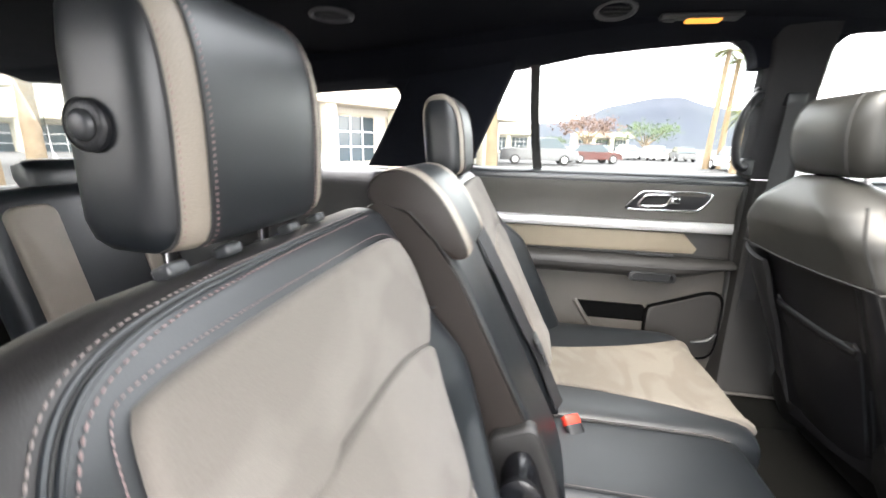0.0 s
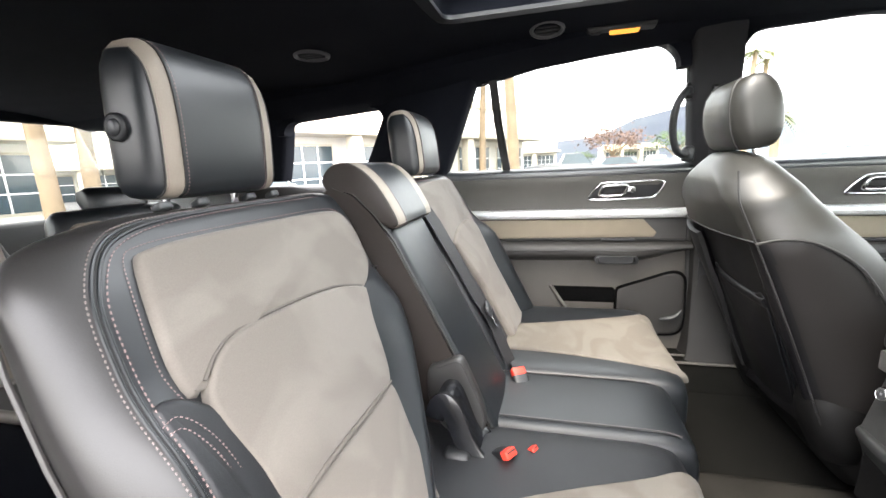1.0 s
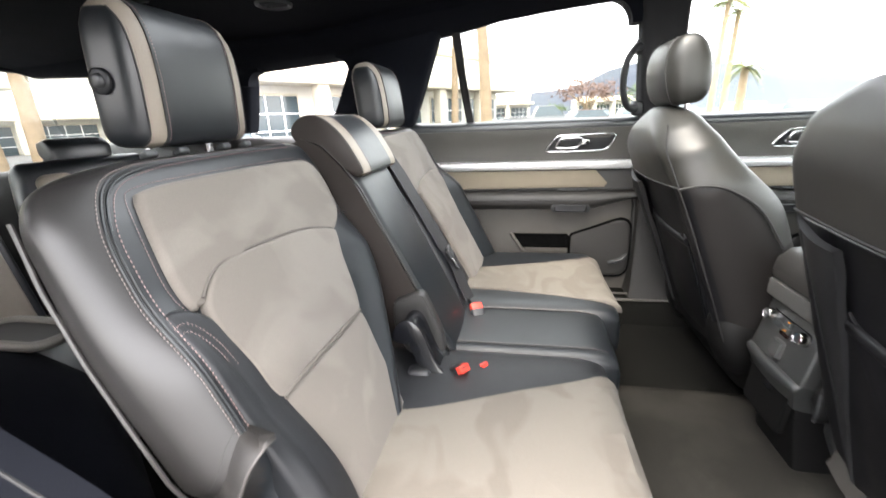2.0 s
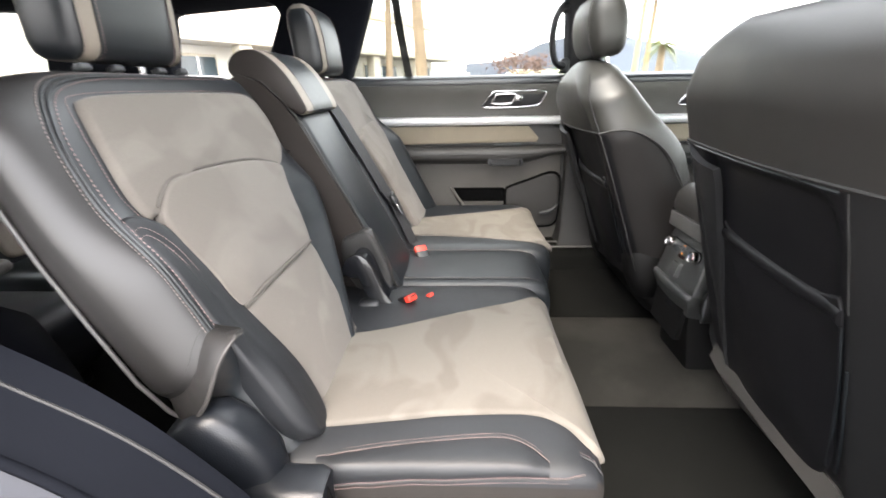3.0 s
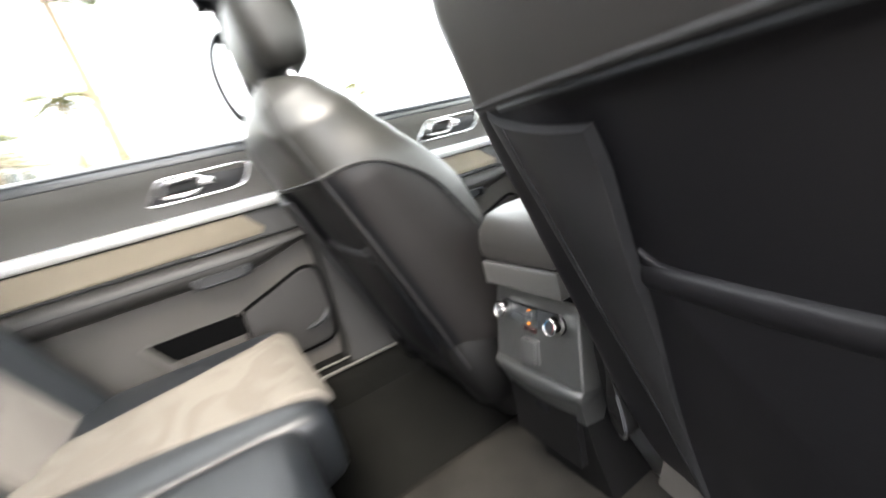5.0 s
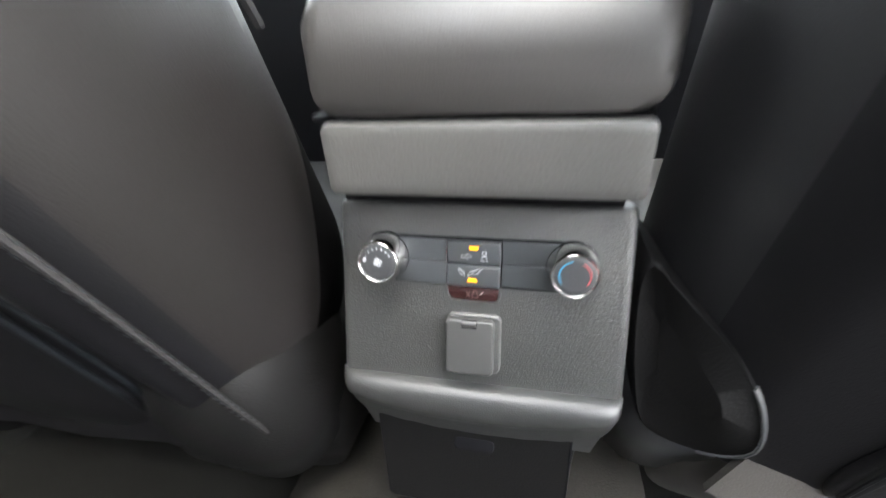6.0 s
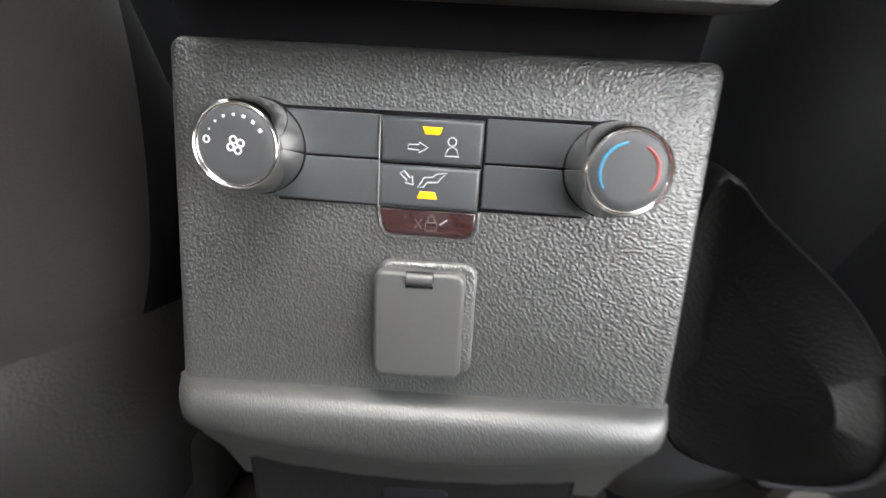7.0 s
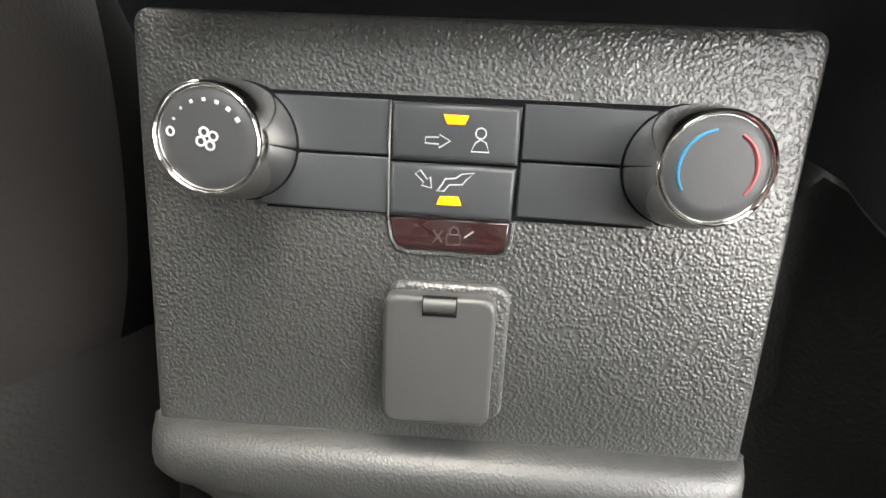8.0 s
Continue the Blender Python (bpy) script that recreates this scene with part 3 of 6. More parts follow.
door_rear = door_trim(1, -0.56, 0.34, "door_1", "closed rear car door with dark vinyl and beige cloth trim", 0.0, (-0.55, -0.53, 0.187, 0.231))
window(door_rear, 1, [(-0.30, 0.755), (0.33, 0.755), (0.30, 1.175), (-0.33, 1.12)])
window(door_rear, 1, [(-0.54, 0.755), (-0.31, 0.755), (-0.335, 1.12), (-0.38, 1.09)])
bm = loft([[Vector((x + o, 0.825 - 0.13 * max(0, (z - 0.765) / 0.365) ** 1.3 + w, z)) for o, w in ((-0.014, 0), (0.014, 0), (0.014, -0.02), (-0.014, -0.02))] for x, z in ((-0.295, 0.755), (-0.31, 0.85), (-0.322, 0.95), (-0.332, 1.1))])
part("divider_bar", bm, RUBBER, door_rear, "black upright bar between the panes")
door_front = door_trim(1, 0.445, 1.5, "door_2", "closed front car door with dark vinyl and beige cloth trim", 0.78, (0.46, 0.48, 1.0, 1.06))
window(door_front, 1, [(0.44, 0.755), (1.6, 0.755), (1.1, 1.16), (0.42, 1.18)])

# Unseen near door, added to keep outside light off the console.
door_near = door_trim(-1, 0.445, 1.5, "door_3", "unseen front passenger door, added closed to block side light", 0.78, (0.46, 0.48, 1.0, 1.06))
window(door_near, -1, [(0.44, 0.755), (1.6, 0.755), (1.1, 1.16), (0.42, 1.18)])

sill = thing("sill", "black door sill with a pale scuff edge", "sill", pose(0, 0.75, 0), kind="structure")
part("sill_body", prism([(0.64, -0.05), (0.655, 0.05), (0.675, 0.088), (0.72, 0.10), (0.80, 0.10), (0.80, -0.05)], -0.56, 1.5), CARPET, sill)
part("scuff_edge", tube([(-0.2, 0.672, 0.094), (0.3, 0.672, 0.094), (1.2, 0.672, 0.094)], 0.005, 6), TRIM, sill, "pale scuff edge")
part("scuff_edge", tube([(-0.2, 0.71, 0.104), (0.3, 0.71, 0.104), (1.2, 0.71, 0.104)], 0.004, 6), TRIM, sill)
PILLAR = material("pillar plastic", (0.0185, 0.0178, 0.0170), 0.6, scale=700, bump=0.35, grain=0.3, stain=0.3, voronoi=True, spec=0.3)
bpl = thing("pillar_trim", "grey plastic lower trim of the middle pillar", "pillar trim", pose(0.38, 0.75, 0.1), kind="structure")
part("panel", loft([[Vector((x0, 0.80, z)), Vector((x0 + 0.01, y, z)), Vector((x0 + 0.03, y - 0.01, z)), Vector((x1 - 0.03, y - 0.01, z)), Vector((x1, y, z)), Vector((x1, 0.80, z))] for z, x0, x1, y in ((0.06, 0.30, 0.62, 0.69), (0.11, 0.315, 0.56, 0.70), (0.16, 0.325, 0.50, 0.725), (0.3, 0.33, 0.47, 0.74), (0.76, 0.335, 0.45, 0.76))]), PILLAR, bpl)
part("door_seal", tube(smooth_loop([(0.335, 0.78, 0.09), (0.338, 0.775, 0.3), (0.335, 0.79, 0.5), (0.335, 0.79, 0.77), (0.32, 0.755, 0.95), (0.285, 0.69, 1.10)], 24, False), 0.010, 8), RUBBER, bpl, "black rubber door seal")
# Unseen pillar trim and sill, added to close the near side to light.
npl = thing("pillar_trim", "unseen lower trim added at the near middle pillar", "pillar trim", pose(0.38, -0.75, 0.1), kind="structure")
part("panel", loft([[Vector((x0, -0.82, z)), Vector((x0 + 0.01, -y, z)), Vector((x0 + 0.03, -y + 0.01, z)), Vector((x1 - 0.03, -y + 0.01, z)), Vector((x1, -y, z)), Vector((x1, -0.82, z))] for z, x0, x1, y in ((0.0, 0.32, 0.60, 0.70), (0.11, 0.33, 0.54, 0.71), (0.3, 0.335, 0.47, 0.74), (0.76, 0.335, 0.45, 0.76))]), PILLAR, npl)
part("sill_body", prism([(-0.66, -0.05), (-0.67, 0.06), (-0.70, 0.085), (-0.80, 0.085), (-0.80, -0.05)], -0.10, 1.5), RUBBER, npl)
grab = thing("grab_handle", "black curved grab handle on the middle pillar", "grab handle", pose(0.27, 0.7, 0.88))
part("bar", tube(smooth_loop([(0.285, 0.715, 0.995), (0.262, 0.685, 0.985), (0.238, 0.675, 0.94), (0.236, 0.685, 0.87), (0.255, 0.70, 0.81), (0.29, 0.735, 0.80)], 26, False), [0.014] * 3 + [0.011] * 20 + [0.014] * 3, 10), PLASTIC, grab)
part("mount", box((0.035, 0.03, 0.05), (0.292, 0.725, 0.995), 0.008), PLASTIC, grab)
part("mount", box((0.035, 0.03, 0.05), (0.30, 0.745, 0.80), 0.008), PLASTIC, grab)
adj = thing("belt_anchor", "black seat belt anchor on the middle pillar", "belt anchor", pose(0.36, 0.68, 0.98))
part("slider", box((0.05, 0.03, 0.035), (0.365, 0.70, 0.985), 0.006), PLASTIC, adj)
part("webbing", ribbon([(0.365, 0.685, 0.975), (0.37, 0.70, 0.85), (0.375, 0.735, 0.5), (0.38, 0.735, 0.2)], 0.046, 0.002, (1, 0, 0)), BELT, adj)

# ---- roof fittings ----
RING = material("dark satin ring", (0.09, 0.09, 0.095), 0.35, stain=0.1)


def air_vent(x, y):
    z = headliner_z(x, y)
    ob = thing("air_vent", "round dark air vent set in the headliner", "air vent", pose(x, y, z), group="roof air vents")
    tilt = pose(x, y, z, -math.degrees(math.atan(5 * 0.045 * y ** 4 / 0.64 ** 5)), 0, 0)
    ring = []
    for r, h in ((0.052, 0.0), (0.050, -0.006), (0.045, -0.008), (0.040, -0.005), (0.038, 0.004)):
        ring.append([tilt @ Vector((r * math.cos(a), r * math.sin(a), h)) for a in [2 * math.pi * i / 32 for i in range(32)]])
    part("rim", loft(ring, caps=False), RING, ob)
    part("throat", loft([[tilt @ Vector((0.039 * math.cos(a), 0.039 * math.sin(a), h)) for a in [2 * math.pi * i / 32 for i in range(32)]] for h in (-0.001, 0.002)]), RUBBER, ob)
    for k in (-0.018, 0.0, 0.018):
        bm = box((0.07 if k == 0 else 0.062, 0.004, 0.006), (0, k, -0.003), 0.001)
        bmesh.ops.transform(bm, matrix=tilt, verts=bm.verts)
        part("vane", bm, PLASTIC, ob)
    return ob


air_vent(-0.80, 0.335)
air_vent(-0.149, 0.555)
AMBER = glowing("warm lamp", (1.0, 0.37, 0.06), 0.12)


def roof_lamp(x, y, size=1.0):
    z = headliner_z(x, y)
    ob = thing("dome_lamp", "small lit amber reading lamp in the headliner", "lamp", pose(x, y, z), group="roof lamps")
    m = pose(x, y, z, -math.degrees(math.atan(5 * 0.032 * y ** 4 / 0.64 ** 5)) * (0.5 if y > 0.5 else 1), 0, 0) @ Matrix.Diagonal((size, size, size, 1))

    def at(bm):
        bmesh.ops.transform(bm, matrix=m, verts=bm.verts)
        return bm
    part("housing", at(box((0.19, 0.052, 0.014), (0, 0, -0.002), 0.006)), PLASTIC_GREY, ob)
    part("lens", at(box((0.082, 0.026, 0.008), (0.01, 0, -0.0095), 0.003)), AMBER, ob, "lit amber lens")
    part("button", at(box((0.03, 0.03, 0.006), (-0.07, 0, -0.009), 0.003)), PLASTIC, ob)
    return ob


roof_lamp(0.06, 0.605)
roof_lamp(-1.12, 0.165, 0.6)

# ---- second row, single seat ----
RB, RA = (-0.32, 0.0, 0.27), -24.5
LB, LA = (-0.25, 0.0, 0.27), -26.0
seat_r = thing("bucket_seat", "black leather second-row seat with grey suede inserts and pale stitching", "car seat", pose(-0.2, -0.3, 0))


def r_inner(v):
    """The inner side of the single seat back, cut away towards its foot."""
    return float(np.interp(v, (-0.05, 0.02, 0.07, 0.125, 0.17, 0.22, 0.30), (-0.305, -0.232, -0.185, -0.138, -0.102, -0.066, -0.03)))


def r_front(y, v):
    low = 1 - sm(0.28, 0.40, v)
    out = bump_at(y, -0.565, 0.045, 0.024 * low)
    inn = bump_at(y, min(-0.10, r_inner(v) - 0.035), 0.055, 0.026 * low)
    return 0.003 + out + inn - 0.016 * sm(0.47, 0.56, v)


def r_back(y, v):
    return -0.112 + 0.03 * sm(0.35, 0.55, v) + 0.02 * sm(0.05, -0.06, v) + 0.040 * sm(-0.5, -0.6, y)


back_r = part("backrest", shell(0.555, -0.05, lambda v: -0.600 + 0.035 * sm(0.19, 0.12, v) + 0.006 * sm(0.3, 0.5, v) + 0.075 * (max(0.0, v - 0.465) / 0.09) ** 3, r_inner, r_front, r_back, 0.07, 0.03, 110, 80, 0.012), LEATHER, seat_r)
back_r.matrix_basis = pose(*RB, 0, RA, 0)
back_r.data.materials.append(LEATHER_SIDE)
for f in back_r.data.polygons:
    c = f.center
    if c.z > 0.10 and c.y < np.interp(c.z, (0.2, 0.30, 0.38, 0.45, 0.485, 0.514, 0.530, 0.539, 0.543, 0.546), (-0.566, -0.565, -0.559, -0.551, -0.539, -0.515, -0.480, -0.43, -0.36, -0.1)):
        f.material_index = 1
cover = BVHTree.FromPolygons([v.co for v in back_r.data.vertices], [list(f.vertices) for f in back_r.data.polygons])


def onto(p):
    at, nrm, i, d = cover.find_nearest(p)
    if nrm.dot(at - Vector((-0.04, -0.5, at.z))) < 0:
        nrm = -nrm
    return at + nrm * 0.0008


UP = [(-0.502, 0.490), (-0.482, 0.502), (-0.406, 0.505), (-0.27, 0.504), (-0.145, 0.500), (-0.106, 0.487), (-0.090, 0.452), (-0.093, 0.41), (-0.106, 0.378), (-0.160, 0.350), (-0.25, 0.366), (-0.361, 0.376), (-0.440, 0.381), (-0.487, 0.377), (-0.518, 0.350), (-0.524, 0.38), (-0.515, 0.44)]
part("upper_insert", pad(UP, 0.013, 0.009, 0.006, 96, back=-0.05), SUEDE_BACK, back_r, "grey suede upper insert")
LOW = [(-0.480, 0.378), (-0.445, 0.388), (-0.359, 0.387), (-0.25, 0.377), (-0.172, 0.355), (-0.171, 0.335), (-0.188, 0.303), (-0.229, 0.205)]
LOW2 = [(-0.237, 0.117), (-0.256, 0.0), (-0.266, -0.045), (-0.492, -0.045), (-0.498, 0.02), (-0.498, 0.1)]
MIDL = [(-0.494, 0.205), (-0.502, 0.262), (-0.512, 0.318), (-0.510, 0.350)]
part("lower_insert", pad(LOW + [(-0.30, 0.203), (-0.42, 0.206)] + MIDL, 0.0205, 0.006, 0.006, 96, back=-0.05), SUEDE_BACK, back_r, "grey suede middle insert")
part("lower_insert", pad([(-0.230, 0.198), (-0.30, 0.200), (-0.42, 0.203), (-0.490, 0.200)] + LOW2[::-1], 0.018, 0.007, 0.006, 96, back=-0.05), SUEDE_BACK, back_r, "grey suede lower insert")

# Darker suede tubes paint the crease shade between the inserts.
INSERT_SEAM = material("shaded suede seam", (0.1, 0.09, 0.079), 0.95, scale=700, grain=0.3)
part("insert_seam", tube(smooth_loop([(0.0150, y, z + 0.0025) for y, z in [(-0.506, 0.360)] + LOW[:5]], 40, False), 0.0021, 6), INSERT_SEAM, back_r)
part("insert_seam", tube(smooth_loop([(0.0180, -0.233, 0.2015), (0.0195, -0.30, 0.2015), (0.0195, -0.42, 0.2045), (0.0180, -0.490, 0.2025)], 30, False), 0.0036, 8), INSERT_SEAM, back_r)


def on_back(pts, front, lift=0.0012, n=40):
    return [Vector((front(q.y, q.z) + lift, q.y, q.z)) for q in smooth_loop([(0, a, b) for a, b in pts], n, False)]


WHITE_THREAD = material("white thread", (0.20, 0.165, 0.155), 0.8, grain=0.2)
# stitching beside the outer edge and round the inserts
LINE = [(-0.12, 0.545), (-0.28, 0.545), (-0.36, 0.543), (-0.43, 0.539), (-0.480, 0.530), (-0.515, 0.514), (-0.539, 0.485), (-0.551, 0.45), (-0.559, 0.38), (-0.565, 0.30), (-0.566, 0.21)]


def along(shift, lift):
    """A line on the cover beside its outer seam, moved sideways by shift."""
    flat = [Vector((0, a, b)) for a, b in LINE]
    moved = []
    for i, q in enumerate(flat):
        d = (flat[min(i + 1, len(flat) - 1)] - flat[max(i - 1, 0)]).normalized()
        moved.append(q + Vector((0, d.z, -d.y)) * shift)
    out = []
    for q in smooth_loop(moved, 70, False):
        at, nrm, i, d = cover.find_nearest(Vector((r_front(q.y, q.z), q.y, q.z)))
        out.append(at + Vector((lift, 0, 0)))
    return smooth_loop(out, 90, False)


part("stitching", stitches(along(0.0075, 0.0014), 0.0052, 0.00095), WHITE_THREAD, back_r)
part("stitching", stitches(along(-0.0085, 0.0014), 0.0058, 0.0009), THREAD, back_r)
for dy in (-0.003, 0.0025):
    part("welt", tube(along(dy, 0.0006), 0.0017, 6), LEATHER, back_r)
part("seam", tube(along(0.0, 0.0002), 0.0012, 6), RUBBER, back_r)


def r_wing(y, v):
    return max(r_front(y, v) - 0.002 + 0.002 * sm(-0.555, -0.52, y), 0.015 * sm(-0.562, -0.525, y)) + 0.016 * sm(0.24, 0.08, v) * sm(-0.562, -0.53, y)


wing_pad = [(-0.556, 0.345), (-0.553, 0.366), (-0.543, 0.367), (-0.527, 0.357), (-0.506, 0.330), (-0.492, 0.27), (-0.484, 0.18), (-0.480, 0.10), (-0.482, 0.05), (-0.492, 0.012), (-0.516, -0.004), (-0.540, 0.006), (-0.554, 0.04), (-0.556, 0.12), (-0.556, 0.22)]
part("wing_pad", pad(wing_pad, 0.003, 0.009, 0.006, 110, back=-0.03, warp=lambda x, y, z: (r_wing(y, z) + x, y, z)), LEATHER_SOFT, back_r, "padded black leather side wing")
for dy in (-0.004, 0.005):
    part("stitching", stitches([q + Vector((0.0052, 0, 0)) for q in on_back([(-0.560, 0.343 + dy), (-0.546 + dy * 0.6, 0.343 + dy), (-0.535 + dy, 0.322), (-0.527 + dy, 0.28), (-0.526 + dy, 0.2), (-0.528 + dy, 0.10)], r_wing)], 0.0045, 0.0007), THREAD, back_r)
part("wing_seam", tube(on_back([(-0.085, 0.375), (-0.06, 0.37), (-0.045, 0.39)], r_front, 0.0), 0.002, 6), RUBBER, back_r)
loop = smooth_loop([(0, a, b) for a, b in [(-0.524, 0.345), (-0.531, 0.385), (-0.522, 0.445), (-0.508, 0.496), (-0.482, 0.509), (-0.406, 0.512), (-0.27, 0.511), (-0.142, 0.508), (-0.099, 0.493), (-0.083, 0.452), (-0.086, 0.41), (-0.099, 0.374)]], 90, False)
part("stitching", stitches([Vector((r_front(q.y, q.z) + 0.0012, q.y, q.z)) for q in loop], 0.0045, 0.0007), THREAD, back_r)
# flared lower edge of the cover over the hinge
# The grey paints in the light that the cover's edges catch.
PIPING = material("highlight grey piping", (0.045, 0.042, 0.040), 0.5, grain=0.3, stain=0.4)
edge = smooth_loop([(-0.066, -0.556, 0.15), (-0.072, -0.582, 0.135), (-0.058, -0.597, 0.128), (-0.034, -0.601, 0.134), (-0.008, -0.603, 0.148), (0.016, -0.603, 0.168), (0.038, -0.597, 0.188), (0.056, -0.584, 0.199), (0.058, -0.568, 0.197)], 36, False)
part("cover_edge", tube(edge, [0.0028] * 30 + [0.0026, 0.0023, 0.002, 0.0017, 0.0014, 0.001], 8), PIPING, back_r)
root = smooth_loop([(-0.066, -0.562, 0.185), (-0.062, -0.592, 0.172), (-0.044, -0.601, 0.170), (-0.02, -0.602, 0.182), (0.0, -0.598, 0.196), (0.015, -0.589, 0.212), (0.028, -0.575, 0.222), (0.040, -0.560, 0.222)], 36, False)
rings = []
for i, (u, e) in enumerate(zip(root, edge)):
    tuck = Vector((-0.012 * sm(12, 24, i), 0.010 - 0.004 * sm(12, 24, i), 0))
    near = onto(u.lerp(e, 0.35))
    out = [onto(u), onto(u.lerp(e, 0.18)), near, near.lerp(e, 0.35) + Vector((0, -0.003, 0)), near.lerp(e, 0.7) + Vector((0, -0.003, 0)), e]
    rings.append(out + [e + Vector((0, 0.004, 0.004)), near.lerp(e, 0.5) + tuck * 0.7, near + tuck, onto(u) + tuck])
part("cover_flap", loft(rings), LEATHER_SIDE, back_r, "flared lower edge of the leather cover")
part("piping", tube([(-0.050, -0.585, 0.51), (-0.057, -0.594, 0.44), (-0.063, -0.598, 0.36), (-0.068, -0.598, 0.28), (-0.071, -0.598, 0.2), (-0.073, -0.590, 0.15), (-0.072, -0.586, 0.136)], 0.0026, 6), PIPING, back_r, "piping down the back edge, its highlight painted in pale grey")


def headrest(parent, base, yc, half, n0, depth, v0, v1, centre=LEATHER, strip=TAUPE, sides=LEATHER, knob=False, posts=0.06):
    """Cushioned headrest with contrasting stripes, on two posts; in the frame of its seat back."""
    h = v1 - v0
    secs = []
    for f, w, t in ((0.0, 0.86, 0.45), (0.015, 0.93, 0.7), (0.05, 0.975, 0.88), (0.12, 1, 0.97), (0.3, 1.0, 1.0), (0.5, 1.0, 1.0), (0.7, 0.985, 0.97), (0.82, 0.96, 0.90), (0.91, 0.91, 0.76), (0.965, 0.84, 0.55), (0.99, 0.76, 0.34), (1.0, 0.66, 0.16)):
        secs.append((v0 + h * f, yc, half * w, n0 - 0.018 * max(0, f - 0.6), depth * t))
    full = blob([(q[0], q[1], q[2] * 0.985, q[3], q[4] * 0.97) for q in secs], 48, 0.5)
    head = part("headrest", full, sides, parent)
    head.matrix_basis = base
    cuts = (-1.1, -0.90, -0.71, 0.63, 0.91, 1.1)
    names = ("side_panel", "stripe", "face", "stripe", "side_panel")
    for k, (nm, mat) in enumerate(zip(names, (sides, strip, centre, strip, sides))):
        bm = blob(secs, 96, 0.5)
        for c, d in ((cuts[k], -1), (cuts[k + 1], 1)):
            bmesh.ops.bisect_plane(bm, geom=bm.verts[:] + bm.edges[:] + bm.faces[:], plane_co=(0, yc + c * half, 0), plane_no=(0, d, 0), clear_outer=True)
        part(nm, bm, mat, head, "taupe leather stripe" if nm == "stripe" else "")
    for c in cuts[1:5]:
        line = []
        for z, ym, ha, xm, hb in secs[1:]:
            k = abs(c) * half / ha
            if k > 0.99:
                break
            line.append(Vector((xm + hb * math.sqrt(1 - k ** 4) ** 0.5 * 1.01, yc + c * half, z)))
        line = smooth_loop(line, 24, False)
        part("seam", tube(line, 0.0014, 6), RUBBER, head)
        part("stitching", stitches([q + Vector((0.0016, 0.0035 if c < 0 else -0.0035, 0)) for q in line], 0.0042, 0.0007), THREAD, head)
    for dy in (-posts, posts):
        part("post", tube([(n0 - 0.01, yc + dy, v0 - 0.06), (n0 - 0.01, yc + dy, v0 + 0.02)], 0.0055, 12), CHROME, head, "chrome post")
        part("sleeve", blob([(v0 - 0.05, yc + dy, 0.014, n0 - 0.01, 0.011), (v0 - 0.030, yc + dy, 0.012, n0 - 0.01, 0.010), (v0 - 0.027, yc + dy, 0.009, n0 - 0.01, 0.007)], 20, 0.7), PLASTIC, head)
    if knob:
        ky = yc - half - 0.002
        part("knob", disc(0.0160, 0.005, (n0 - 0.008, ky, v0 + 0.45 * h), (0, -1, 0), 28, 0.004), PLASTIC, head, "round fold button")
        part("knob_cap", disc(0.0095, 0.007, (n0 - 0.008, ky - 0.003, v0 + 0.45 * h), (0, -1, 0), 24, 0.004), PLASTIC_GREY, head)
    return head


headrest(seat_r, pose(-0.606, 0, 0.772, 0, 2, 0), -0.312, 0.108, 0.0, 0.048, 0.0, 0.184, knob=True)
for dy in (-0.10, -0.045, 0.045, 0.10):
    part("trim_clip", box((0.016, 0.018, 0.010), (-0.03, -0.312 + dy, 0.556), 0.003), PLASTIC_GREY, back_r)


def cushion(parent, name, y0, y1, x1, ztop, zbot=0.12, near=False):
    yc, hw = (y0 + y1) / 2, (y1 - y0) / 2
    zc, hz = (ztop + zbot) / 2, (ztop - zbot) / 2
    secs = []
    for x, w, t in [(-0.42, 0.95, 0.8), (-0.40, 1, 1), (-0.3, 1, 1), (-0.2, 1, 1), (-0.1, 1, 1), (x1 - 0.10, 1, 1), (x1 - 0.06, 1, 0.985), (x1 - 0.035, 0.995, 0.95), (x1 - 0.015, 0.985, 0.87), (x1 - 0.004, 0.97, 0.75), (x1, 0.94, 0.55)]:
        secs.append((x, yc, hw * w, zc, hz * t))
    return part(name, blob(secs, 72, 0.28, "xyz"), LEATHER, parent)


def top_insert(parent, outline, x1, z, label="grey suede seat insert"):
    """A suede panel on a cushion; its front end rolls over the edge at x1."""
    turn = 0.042

    def warp(h, y, x):
        a = min(1.5, max(0.0, x - (x1 - turn)) / turn)
        up = h - z + 0.003 * math.sin(x * 14 + y * 5) * math.cos(y * 11)
        if a == 0:
            return (x, y, z + up)
        return (x1 - turn + (turn + up) * math.sin(a), y, z - turn + (turn + up) * math.cos(a))
    return part("insert", pad(outline, z + 0.006, 0.006, 0.005, 120, back=z - 0.02, warp=warp), SUEDE, parent, label)


cush_r = cushion(seat_r, "cushion", -0.585, -0.035, 0.094, 0.284)
cush_r.data.materials[0] = LEATHER_SOFT
cush_r.data.materials.append(CUSHION_SIDE)
for f in cush_r.data.polygons:
    if f.center.z < 0.250 and f.center.y < -0.5:
        f.material_index = 1
top_insert(cush_r, [(-0.31, -0.40), (-0.275, -0.28), (-0.221, -0.138), (-0.162, 0.01), (-0.132, 0.07), (-0.128, 0.105), (-0.14, 0.122), (-0.33, 0.126), (-0.52, 0.122), (-0.543, 0.105), (-0.535, 0.08), (-0.505, 0.045), (-0.490, 0.0), (-0.494, -0.11), (-0.505, -0.192), (-0.52, -0.313), (-0.52, -0.39), (-0.42, -0.41)], 0.099, 0.284)
skin_c = BVHTree.FromPolygons([v.co for v in cush_r.data.vertices], [list(f.vertices) for f in cush_r.data.polygons])
